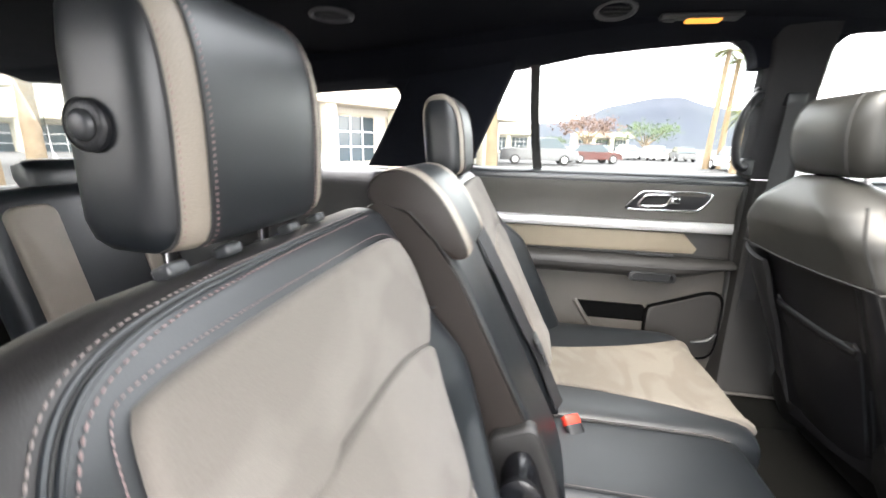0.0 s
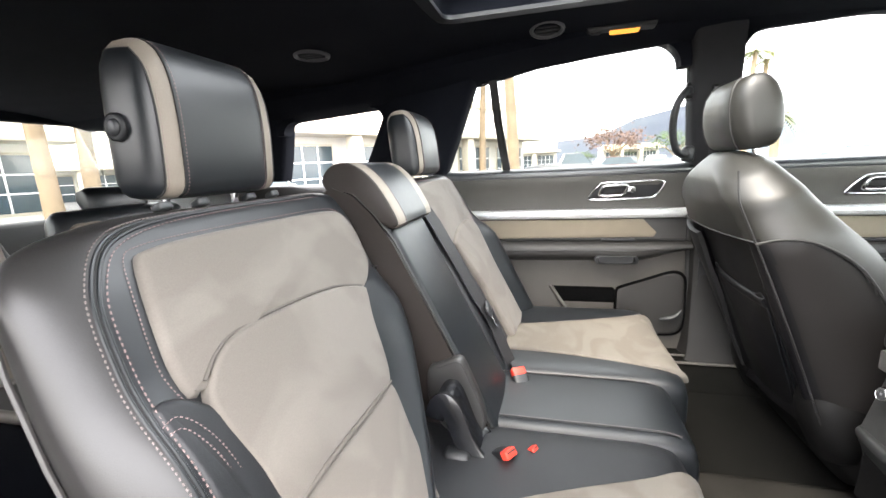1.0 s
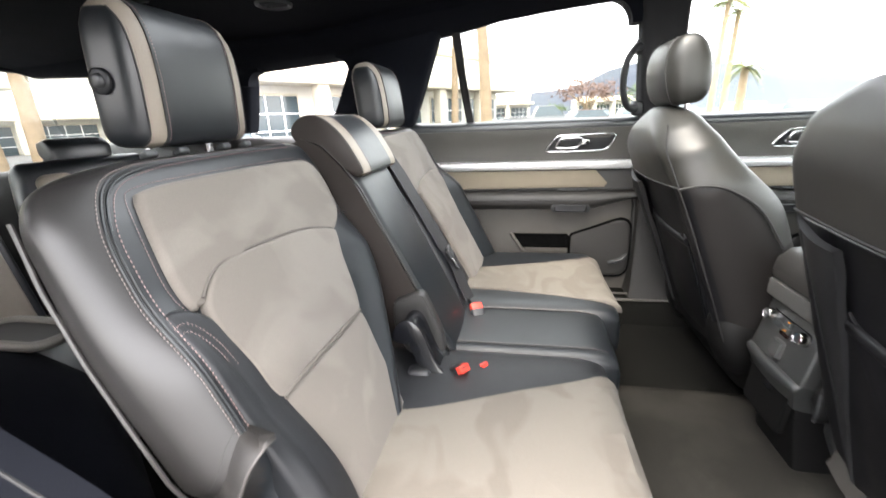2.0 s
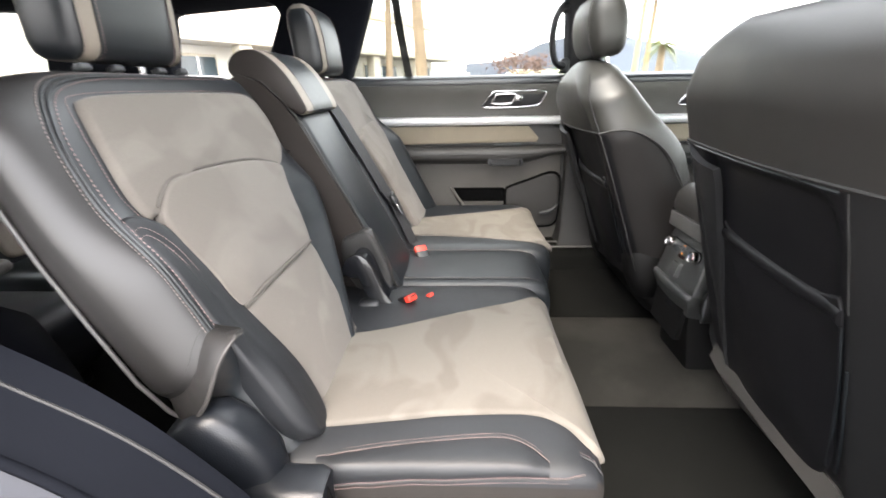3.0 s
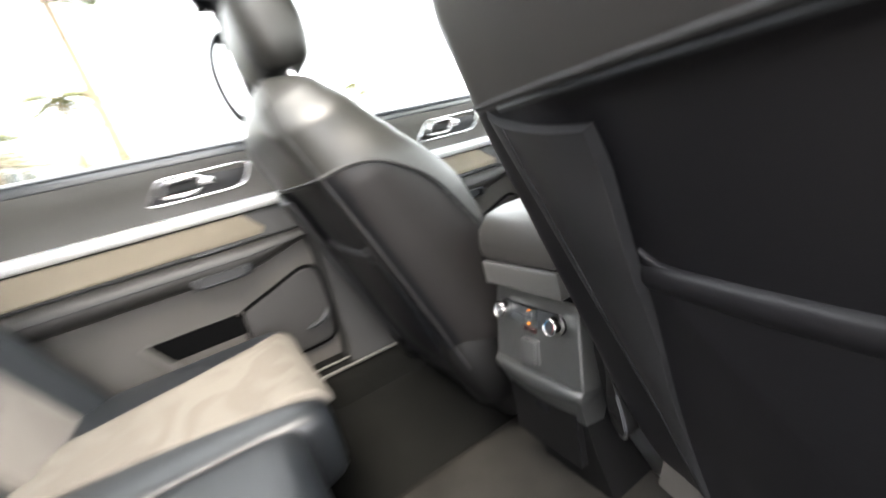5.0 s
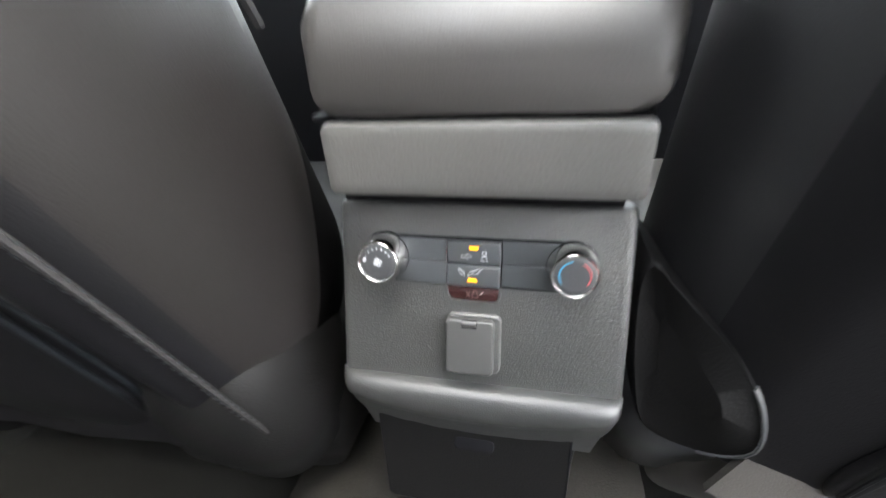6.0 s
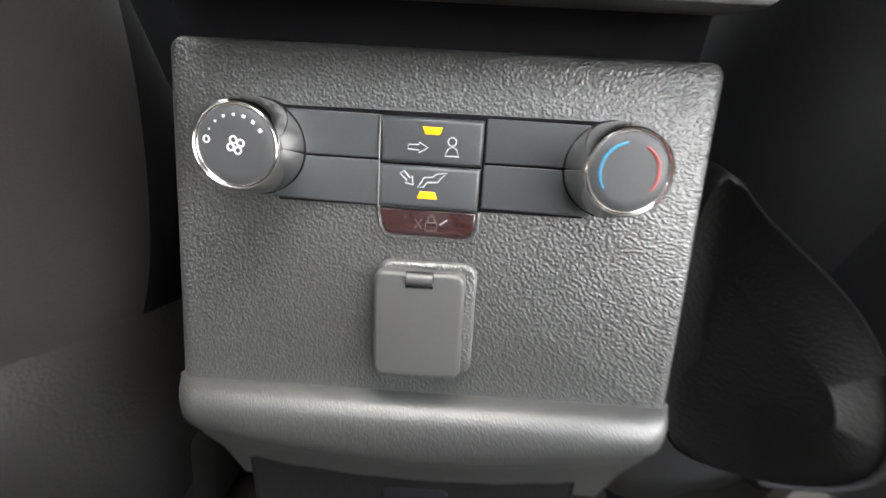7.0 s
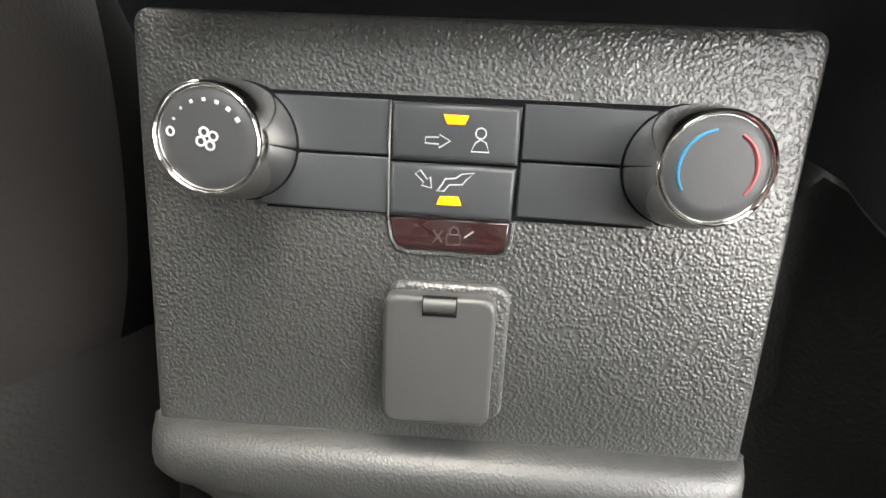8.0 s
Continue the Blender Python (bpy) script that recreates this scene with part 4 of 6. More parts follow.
upper = smooth_loop([(-0.290, -0.566, 0.290), (-0.21, -0.549, 0.290), (-0.13, -0.537, 0.290), (-0.06, -0.530, 0.290), (-0.025, -0.533, 0.290), (0.0, -0.547, 0.290), (0.018, -0.566, 0.288)], 40, False)
lower = smooth_loop([(-0.290, -0.60, 0.245), (-0.21, -0.60, 0.257), (-0.12, -0.60, 0.266), (-0.04, -0.60, 0.271), (0.02, -0.60, 0.272), (0.065, -0.58, 0.270)], 48, False)
upper = [skin_c.find_nearest(q)[0] for q in upper]
lower = [skin_c.find_nearest(q)[0] for q in lower]
rings = []
for i, a in enumerate(upper):
    b = min(lower, key=lambda q: abs(q.x - a.x))
    fat = 0.008 * sm(0, 5, i) * sm(39, 33, i)
    corner = Vector((a.x, -0.581, 0.280))
    arc = [a.lerp(corner, k).lerp(corner.lerp(b, k), k) + Vector((0, -0.6, 0.8)) * fat * math.sin(math.pi * k) for k in (0, 0.15, 0.35, 0.5, 0.65, 0.85, 1.0)]
    rings.append(arc + [b + Vector((0, 0.012, -0.002)), a + Vector((0, 0.0, -0.012))])
part("side_roll", loft(rings), LEATHER_SOFT, cush_r, "soft black leather roll between two stitched seams")
for line_, off in ((upper, Vector((0, 0.004, 0.0006))), (upper, Vector((0, -0.004, 0.0022))), (lower, Vector((0, -0.001, 0.004))), (lower, Vector((0, -0.0016, -0.004)))):
    part("stitching", stitches([q + off for q in line_], 0.0033, 0.00062), THREAD, cush_r)
for line_ in (upper, lower):
    part("welt", tube([q + Vector((0, -0.0005, 0.0008)) for q in line_], 0.0014, 6), RUBBER, cush_r)
front_seam = [skin_c.find_nearest(Vector((0.2, y, 0.268)))[0] for y in (-0.575, -0.45, -0.3, -0.15, -0.05)]
part("welt", tube(smooth_loop(front_seam, 24, False), 0.0014, 6), RUBBER, cush_r)
corner = smooth_loop([skin_c.find_nearest(Vector(q))[0] for q in ((0.070, -0.556, 0.295), (0.088, -0.562, 0.290), (0.100, -0.566, 0.280), (0.105, -0.570, 0.266))], 14, False)
part("welt", tube(corner, 0.0014, 6), RUBBER, cush_r)
part("stitching", stitches([q + Vector((0.0004, 0.004, 0.0004)) for q in corner], 0.0036, 0.0007), THREAD, cush_r)
part("seat_base", span(-0.42, 0.055, -0.575, -0.05, 0.0, 0.135, 0.02), PLASTIC, seat_r, "black plastic seat base")
part("base_trim", tube([(-0.3, -0.588, 0.128), (0.0, -0.588, 0.125), (0.075, -0.575, 0.135)], 0.006, 8), PLASTIC_GREY, seat_r)
# hinge covers
part("hinge_cover", blob([(-0.474, -0.585, 0.010, 0.285, 0.02), (-0.466, -0.588, 0.030, 0.285, 0.048), (-0.445, -0.590, 0.036, 0.288, 0.072), (-0.41, -0.590, 0.038, 0.292, 0.090), (-0.385, -0.588, 0.037, 0.290, 0.094), (-0.36, -0.585, 0.034, 0.275, 0.088), (-0.335, -0.582, 0.028, 0.25, 0.072), (-0.325, -0.58, 0.012, 0.24, 0.05)], 48, 0.6, "xyz"), HINGE, seat_r, "rounded black plastic hinge cover")
part("hinge_rim", tube(smooth_loop([(-0.470, -0.607, 0.30), (-0.445, -0.622, 0.325), (-0.41, -0.625, 0.322), (-0.39, -0.622, 0.30), (-0.385, -0.62, 0.25)], 20, False), 0.003, 6), PLASTIC_GREY, seat_r)
part("hinge_foot", blob([(-0.375, -0.595, 0.025, 0.225, 0.05), (-0.36, -0.598, 0.034, 0.225, 0.062), (-0.31, -0.60, 0.035, 0.226, 0.056), (-0.278, -0.602, 0.035, 0.232, 0.052), (-0.264, -0.602, 0.028, 0.235, 0.045)], 32, 0.55, "xyz"), HINGE, seat_r)
part("cover_slot", tube([(-0.40, -0.555, 0.372), (-0.37, -0.56, 0.355), (-0.34, -0.565, 0.315)], 0.003, 6), RUBBER, seat_r)
part("pull_strap", ribbon([(-0.275, -0.60, 0.275), (-0.262, -0.615, 0.262), (-0.26, -0.62, 0.20), (-0.265, -0.618, 0.14)], 0.014, 0.003, (1, 0.2, 0)), DEEP, seat_r, "short black pull strap")
part("bolt", disc(0.013, 0.02, (-0.44, -0.60, 0.235), (0, -1, 0), 20, 0.004), CHROME, seat_r)
part("bolt", disc(0.008, 0.008, (-0.327, -0.252, 0.285), (0.9, 0, 0.4), 16, 0.002), PLASTIC_GREY, seat_r)

# ---- second row, double seat ----
seat_l = thing("car_bench", "black leather second-row double seat with grey suede outer place", "car seat", pose(-0.15, 0.3, 0))


def l_front(y, v):
    low = 1 - sm(0.28, 0.40, v)
    return 0.002 + bump_at(y, 0.665, 0.06, 0.008 + 0.045 * low) + bump_at(y, 0.20, 0.04, 0.006 + 0.01 * low) - 0.02 * sm(0.49, 0.58, v)


def m_front(y, v):
    return 0.006 + 0.008 * math.cos((y - 0.055) * 12) - 0.04 * sm(0.44, 0.57, v)


back_l = part("backrest", shell(0.578, -0.05, lambda v: 0.172, lambda v: 0.715 - 0.05 * sm(0.35, 0.54, v), l_front, lambda y, v: -0.13, 0.035, 0.03, 48, 36), LEATHER, seat_l)
back_l.matrix_basis = pose(*LB, 0, LA, 0)
mir = lambda pts: [(0.108 - y, z) for y, z in pts]
part("upper_insert", pad([(y, z + 0.034 * sm(0.37, 0.47, z)) for y, z in mir(UP)], 0.013, 0.009, 0.006, 72, back=-0.05), SUEDE_BACK, back_l, "grey suede upper insert")
part("lower_insert", pad(mir(LOW + LOW2 + MIDL), 0.02, 0.012, 0.008, 96, back=-0.05), SUEDE_BACK, back_l, "grey suede lower insert")
part("stitching", stitches([Vector((l_front(0.108 - q.y, q.z) + 0.0015, 0.108 - q.y, q.z + 0.034 * sm(0.37, 0.47, q.z))) for q in loop], 0.0065, 0.0009), THREAD, back_l)
headrest(seat_l, pose(-0.527, 0, 0.772, 0, -5, 0), 0.425, 0.122, 0.0, 0.05, 0.0, 0.186)
back_m = part("middle_backrest", shell(0.580, -0.05, lambda v: -0.062, lambda v: 0.168, m_front, lambda y, v: -0.12, 0.02, 0.03, 36, 30), LEATHER, seat_l, "black leather middle back")
back_m.matrix_basis = pose(*LB, 0, LA, 0)
part("side_band", prism([(0.0, -0.02), (0.004, 0.2), (0.004, 0.43), (-0.006, 0.49), (-0.025, 0.545), (-0.055, 0.577), (-0.115, 0.577), (-0.118, -0.02)], -0.068, -0.05, "y"), LEATHER_BROWN, back_m, "charcoal leather side of the middle back")
part("welt", tube([(0.004, -0.064, -0.02), (0.008, -0.064, 0.2), (0.008, -0.064, 0.43), (-0.002, -0.064, 0.49), (-0.021, -0.064, 0.547)], 0.0025, 6), LEATHER_WARM, back_m)
# low middle headrest: a slanting wedge
wedge = [(0.024, 0.449), (0.033, 0.453), (0.036, 0.475), (0.033, 0.53), (0.022, 0.570), (0.006, 0.596), (-0.015, 0.610), (-0.038, 0.615), (-0.060, 0.608), (-0.071, 0.594), (-0.068, 0.578), (-0.047, 0.566), (-0.026, 0.548), (-0.012, 0.515), (-0.001, 0.480), (0.010, 0.455)]
wl = smooth_loop([(a, 0, b) for a, b in wedge], 48)
wc = sum(wl, Vector()) / len(wl)


def wedge_part(y0, y1, swell, ends):
    rings = []
    m = 8
    for i in range(m + 1):
        y = y0 + (y1 - y0) * i / m
        k = swell(y)
        rings.append([Vector((wc.x + (q.x - wc.x) * k, y, wc.z + (q.z - wc.z) * k)) for q in wl])
    return loft(rings, caps=ends)


def plump(y):
    d = min(y + 0.066, 0.168 - y)
    return 0.93 + 0.07 * math.sqrt(max(0, 1 - (1 - min(1, d / 0.012)) ** 2))


mh = part("middle_headrest", wedge_part(-0.022, 0.124, plump, True), LEATHER, seat_l, "low black middle headrest")
mh.matrix_basis = pose(*LB, 0, LA, 0)
part("stripe", wedge_part(-0.062, -0.022, plump, True), TAUPE, mh, "taupe leather stripe")
part("stripe", wedge_part(0.124, 0.163, plump, True), TAUPE, mh, "taupe leather stripe")
part("side_panel", wedge_part(-0.066, -0.062, plump, True), LEATHER_BROWN, mh)
part("side_panel", wedge_part(0.163, 0.168, plump, True), LEATHER, mh)
for y in (-0.062, -0.022):
    k = plump(y) * 1.006
    part("stitching", stitches([Vector((wc.x + (q.x - wc.x) * k, y + 0.003, wc.z + (q.z - wc.z) * k)) for q in wl[:26]], 0.006, 0.0009), THREAD, mh)
cush_m = cushion(seat_l, "middle_cushion", -0.05, 0.20, 0.13, 0.279)
cush_l = cushion(seat_l, "cushion", 0.182, 0.71, 0.180, 0.282)
top_insert(cush_l, [(0.31, -0.38), (0.29, -0.15), (0.268, 0.0), (0.245, 0.10), (0.236, 0.16), (0.242, 0.20), (0.27, 0.212), (0.45, 0.215), (0.59, 0.21), (0.625, 0.19), (0.615, 0.14), (0.575, 0.06), (0.525, -0.05), (0.49, -0.2), (0.47, -0.37), (0.42, -0.39)], 0.187, 0.282)
part("seat_base", span(-0.40, 0.10, -0.02, 0.69, 0.0, 0.135, 0.02), PLASTIC, seat_l, "black plastic seat base")
for y in (-0.020, 0.170):
    path = [(-0.25, y, 0.2797), (-0.1, y, 0.2797), (0.02, y, 0.2797), (0.075, y, 0.278), (0.105, y, 0.270), (0.124, y, 0.252)]
    part("welt", tube(smooth_loop(path, 20, False), 0.0013, 6), RUBBER, cush_m)
    part("stitching", stitches([(a, b + 0.004, c + 0.0004) for a, b, c in path], 0.005, 0.0011), WHITE_THREAD, cush_m)

# ---- belts and buckles ----


def buckle(at, turn, label, tilt=-28, size=1.0):
    ob = thing("belt_buckle", label, "seat belt buckle", pose(*at, 0, 0, 0), group="seat belt buckles")
    m = pose(*at, 0, tilt, turn) @ Matrix.Scale(size, 4)

    def put(bm):
        bmesh.ops.transform(bm, matrix=m, verts=bm.verts)
        return bm
    part("housing", put(blob([(-0.075, 0, 0.012, 0, 0.007), (-0.06, 0, 0.017, 0, 0.010), (-0.012, 0, 0.02, 0, 0.012), (-0.006, 0, 0.019, 0, 0.011)], 28, 0.5)), PLASTIC, ob)
    part("release", put(box((0.020, 0.034, 0.024), (0.0, 0, 0.002), 0.003)), RED, ob, "red release button")
    part("slot", put(box((0.004, 0.026, 0.003), (-0.004, 0, 0.0145), 0.001)), RUBBER, ob)
    part("stalk", put(tube([(0, 0, -0.07), (0, 0, -0.11), (-0.01, 0, -0.14)], 0.01, 8)), PLASTIC, ob)
    return ob


buckle((-0.212, 0.148, 0.287), -62, "black seat belt buckle with red button between the cushions", -50)
buckle((-0.210, -0.150, 0.292), -35, "black seat belt buckle with red button beside the plastic guide", 60, 0.75)
buckle((-0.168, -0.118, 0.282), -30, "black seat belt buckle with red button sunk beside the cushion", 60, 0.5)
belt = thing("seat_belt", "black seat belt lying down the seat back with its tongue", "seat belt", pose(-0.4, 0.2, 0.5))


def lie(y, v, n=0.02):
    return pose(*LB, 0, LA, 0) @ Vector((n, y, v))


part("webbing", ribbon([lie(0.172, 0.53, -0.06), lie(0.174, 0.535, -0.02), lie(0.176, 0.52, 0.012), lie(0.182, 0.42, 0.022), lie(0.192, 0.3, 0.024), lie(0.202, 0.2, 0.024), lie(0.206, 0.15, 0.03), Vector((-0.262, 0.197, 0.355)), Vector((-0.235, 0.18, 0.30))], 0.046, 0.0022, (0.35, 1, 0)), BELT, belt)
part("tongue", box((0.012, 0.058, 0.03), lie(0.205, 0.165, 0.034), 0.004, rot=pose(0, 0, 0, 0, -26, 10)), PLASTIC_GREY, belt, "grey plastic belt tongue")
part("tongue_plate", box((0.004, 0.024, 0.04), lie(0.202, 0.135, 0.034), 0.001, rot=pose(0, 0, 0, 0, -26, 10)), CHROME, belt, "steel latch plate")
guide = thing("belt_guide", "curved black plastic belt guide between the seat backs", "belt guide", pose(-0.3, -0.09, 0.3))
arc = smooth_loop([(-0.372, -0.114, 0.345), (-0.362, -0.115, 0.372), (-0.345, -0.115, 0.387), (-0.325, -0.116, 0.385), (-0.309, -0.117, 0.365), (-0.297, -0.118, 0.333), (-0.282, -0.12, 0.298), (-0.262, -0.124, 0.273), (-0.230, -0.13, 0.262)], 28, False)
rings = []
for i, q in enumerate(arc):
    d = (arc[min(i + 1, 27)] - arc[max(i - 1, 0)]).normalized()
    q = q + Vector((0.014, 0, 0.006))
    nrm = Vector((-d.z, 0, d.x))
    rings.append([q + Vector((0, a, 0)) + nrm * b for a, b in ((-0.037, -0.034), (-0.040, -0.008), (-0.035, 0.002), (-0.025, 0.001), (-0.020, -0.006), (0.034, -0.006), (0.040, 0.0), (0.046, 0.0), (0.050, -0.006), (0.049, -0.034))])
part("arm", loft(rings), GLOSS, guide)
part("foot", box((0.05, 0.034, 0.04), (-0.30, -0.158, 0.272), 0.010, 3), PLASTIC, guide)
flap = smooth_loop([(-0.372, 0, 0.402), (-0.345, 0, 0.418), (-0.312, 0, 0.432), (-0.300, 0, 0.424), (-0.280, 0, 0.378), (-0.263, 0, 0.333), (-0.259, 0, 0.295), (-0.275, 0, 0.270), (-0.33, 0, 0.27), (-0.37, 0, 0.33)], 40)
mid = sum(flap, Vector()) / 40
part("flap", loft([[Vector((mid.x + (q.x - mid.x) * k, y + 0.10 * (q.z - 0.33) * 0.2, mid.z + (q.z - mid.z) * k)) for q in flap] for y, k in ((-0.060, 0.97), (-0.066, 1.0), (-0.080, 1.0), (-0.085, 0.975), (-0.087, 0.90), (-0.084, 0.6), (-0.082, 0.2))]), LEATHER_WARM, guide, "folded charcoal leather flap")
part("flap_seam", tube([Vector((mid.x + (q.x - mid.x) * 0.93, -0.0865 + 0.02 * (q.z - 0.33), mid.z + (q.z - mid.z) * 0.93)) for q in flap[2:22]], 0.0014, 6), RUBBER, guide)

# ---- front seats ----
PALE_TRIM = material("grey seat trim plastic", (0.058, 0.054, 0.049), 0.6, scale=700, bump=0.3, grain=0.3, stain=0.3, voronoi=True)


def front_seat(label, yc, base_x, tilt, driver):
    wide = 0.248 if driver else 0.272
    ob = thing("front_seat", label, "car seat", pose(base_x + 0.2, yc, 0), group="front seats")
    m = pose(base_x, yc, 0.24 if driver else 0.25, 0, tilt, 0)

    def half(v):
        if not driver:
            return wide - 0.012 * sm(0.36, 0.47, v) - 0.035 * sm(0.46, 0.55, v) - 0.06 * sm(0.535, 0.59, v) - 0.03 * sm(0.02, -0.12, v)
        return wide - 0.03 * sm(0.36, 0.47, v) - 0.06 * sm(0.46, 0.545, v) - 0.06 * sm(0.52, 0.575, v) - 0.03 * sm(0.02, -0.12, v)

    def rear(y, v):
        inside = (sm(-0.200, -0.150, y) if driver else sm(-0.156, -0.122, y)) * sm(0.158, 0.128, y) * sm(0.402, 0.392 if driver else 0.385, v + (0 if driver else 0.05 * sm(-0.09, -0.15, y) ** 2))
        turned = 0 if driver else 0.002 + 0.05 * y
        return turned - 0.022 * math.cos(min(1.5, abs(y) * 5.5)) + (0.018 if driver else 0.011) * inside + 0.03 * sm(0.48, 0.58, v)

    def fore(y, v):
        return 0.165 - 0.055 * sm(0.30, 0.56, v) + 0.035 * (1 - sm(0.25, 0.4, v)) * sm(0.10, 0.2, abs(y))
    skin_bm = shell(0.575 if driver else 0.582, -0.14 if driver else -0.125, lambda v: -half(v), half, fore, rear, 0.055, 0.05, 110, 120)
    # Straight border for the shade painted on the driver's inner side.
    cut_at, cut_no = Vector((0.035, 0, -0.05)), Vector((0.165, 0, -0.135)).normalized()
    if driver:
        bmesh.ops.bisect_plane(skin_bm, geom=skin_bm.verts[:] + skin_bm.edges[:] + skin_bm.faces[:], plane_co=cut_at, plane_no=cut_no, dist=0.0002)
    back = part("backrest", skin_bm, LEATHER_GREY if driver else LEATHER_WARM, ob)
    back.matrix_basis = m
    # black rear panel under the seam, darker side panels
    back.data.materials.append(VINYL)
    back.data.materials.append(LEATHER_NAVY if driver else LEATHER_SLATE)
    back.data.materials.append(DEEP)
    for f in back.data.polygons:
        c = f.center
        if c.z < 0.40 and c.x < 0.012 + 0.02 * (not driver) and (driver or c.y > -0.148):
            f.material_index = 1
        elif c.z < np.interp(c.x, (-0.015, 0.039, 0.087, 0.135, 0.159), (0.404, 0.394, 0.365, 0.296, 0.191)):
            f.material_index = 2
        # Shade beside the console, painted onto the lower inner side.
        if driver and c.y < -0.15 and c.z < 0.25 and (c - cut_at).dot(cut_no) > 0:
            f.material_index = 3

    def on_rear(pts, lift=0.001, n=30):
        return [Vector((rear(q.y, q.z) - lift, q.y, q.z)) for q in smooth_loop([(0, a, b) for a, b in pts], n, False)]
    part("seam", tube(on_rear([(-0.225, 0.402), (-0.1, 0.404), (0.0, 0.405), (0.12, 0.405), (0.225, 0.402)], 0.0), 0.0025, 6), RUBBER, back)
    part("seam_roll", tube(on_rear([(-0.14, 0.396), (-0.1, 0.397), (0.0, 0.398), (0.12, 0.398), (0.19, 0.396)], -0.001), 0.003, 6), LEATHER, back)
    # map pocket with a rolled lip
    sag = lambda y: 0.254 + 0.06 * y - 0.003 * math.cos(y * 9)
    outline = [(y, sag(y)) for y in (-0.141, -0.1, -0.05, 0.0, 0.05, 0.1, 0.125)] + [(0.150, 0.1), (0.15, -0.08), (0.0, -0.10), (-0.100, -0.085), (-0.127, 0.08)]
    part("map_pocket", pad(outline, 0.005, 0.004, 0.008, 72, back=-0.012, warp=lambda x, y, z: (rear(y, z) - x, y, z)), VINYL, back, "black map pocket")
    part("pocket_lip", loft([[Vector((rear(y, sag(y)) - 0.004 - a, y, sag(y) - 0.010 + b)) for a, b in ((-0.008, 0.010), (0.001, 0.010), (0.005, 0.006), (0.0065, 0.0), (0.005, -0.008), (0.002, -0.014), (-0.008, -0.014))] for y in (-0.141, -0.12, -0.08, -0.04, 0.0, 0.04, 0.08, 0.118)]), VINYL, back, "rolled black pocket lip")
    part("pocket_edge", tube(on_rear([(-0.141, 0.222), (-0.136, 0.15), (-0.125, 0.06), (-0.108, -0.06)], 0.003), 0.0022, 8), LEATHER, back)
    part("panel_seam", tube(on_rear([(-0.150, 0.398), (-0.151, 0.34), (-0.151, 0.245)], 0.0002), 0.0012, 6), RUBBER, back)
    part("pocket_edge", tube(on_rear([(-0.152, 0.16), (-0.142, 0.06), (-0.122, -0.06)], 0.001), 0.0022, 8), LEATHER, back)
    # soft folded wing beside the pocket
    rings = []
    for i in range(27):
        v = 0.398 - 0.018 * i
        ridge = 0.158 + 0.127 * v
        inner = float(np.polyval(np.polyfit((-0.07, 0.0, 0.15, 0.26, 0.35, 0.398), (0.146, 0.143, 0.130, 0.116, 0.109, 0.108), 3), v))
        ring, under = [], []
        for f in (0, 0.06, 0.15, 0.28, 0.42, 0.56, 0.7, 0.82, 0.9, 0.96, 1.0):
            lift = 0.003 + (0.004 + 0.007 * sm(0.05, 0.33, v)) * math.sin(math.pi * min(1.0, f * 0.93)) ** 0.8 + 0.0014 * math.sin(v * 38 + f * 4) * f
            y = ridge + (inner - ridge) * f
            x = (0.0 if driver else 0.002 + 0.05 * y) - 0.022 * math.cos(min(1.5, abs(y) * 5.5)) - lift * sm(-0.02, 0.06, f)
            z = v - 0.026 * f ** 0.6 * sm(0.30, 0.398, v)
            ring.append(Vector((x, ridge + (inner - ridge) * f, z)))
            under.append(Vector((x + 0.012, ridge + (inner - ridge) * f, z)))
        rings.append(ring + under[::-1])
    part("wing", loft(rings), LEATHER_SLATE, back, "soft black leather fold")
    part("wing_fold", tube([Vector((r[3].x, r[3].y, r[3].z)) for r in rings], 0.0013, 6), LEATHER_SOFT, back)
    for dy in (-0.004, 0.004):
        part("stitching", stitches(on_rear([(-0.2 + dy, 0.55), (-0.212 + dy, 0.50), (-0.222 + dy, 0.42), (-0.232 + dy, 0.3), (-0.234 + dy, 0.15), (-0.230 + dy, 0.0)], 0.0006), 0.007, 0.0008), LEATHER, back)
    part("seam", tube(on_rear([(-0.2, 0.55), (-0.212, 0.50), (-0.222, 0.42), (-0.232, 0.3), (-0.234, 0.15), (-0.230, -0.02)], 0.0), 0.002, 6), RUBBER, back)
    if driver:
        inv = m.inverted()
        curve = smooth_loop([(0.262, 0.14, 0.612), (0.315, 0.128, 0.622), (0.37, 0.13, 0.612), (0.44, 0.14, 0.565), (0.50, 0.15, 0.475)], 24, False)
        hug = []
        for q in curve:
            l = inv @ q
            hug.append(Vector((l.x, -half(l.z) - 0.0005, l.z)))
        part("side_seam", tube(hug, 0.0034, 6), RUBBER, back)
    # lower edge trim, recliner cover, seat
    part("lower_trim", ribbon([Vector((rear(y, -0.05) - 0.004, y, v)) for y, v in (((0.2, -0.085), (0.1, -0.085), (0.0, -0.075), (-0.1, -0.055), (-0.2, -0.03)) if driver else ((0.21, -0.078), (0.17, -0.09), (0.1, -0.097), (0.0, -0.102), (-0.1, -0.112), (-0.185, -0.125)))], 0.05, 0.006, (0.3, 0, 1)), VINYL if driver else PALE_TRIM, back, "trim along the lower edge")
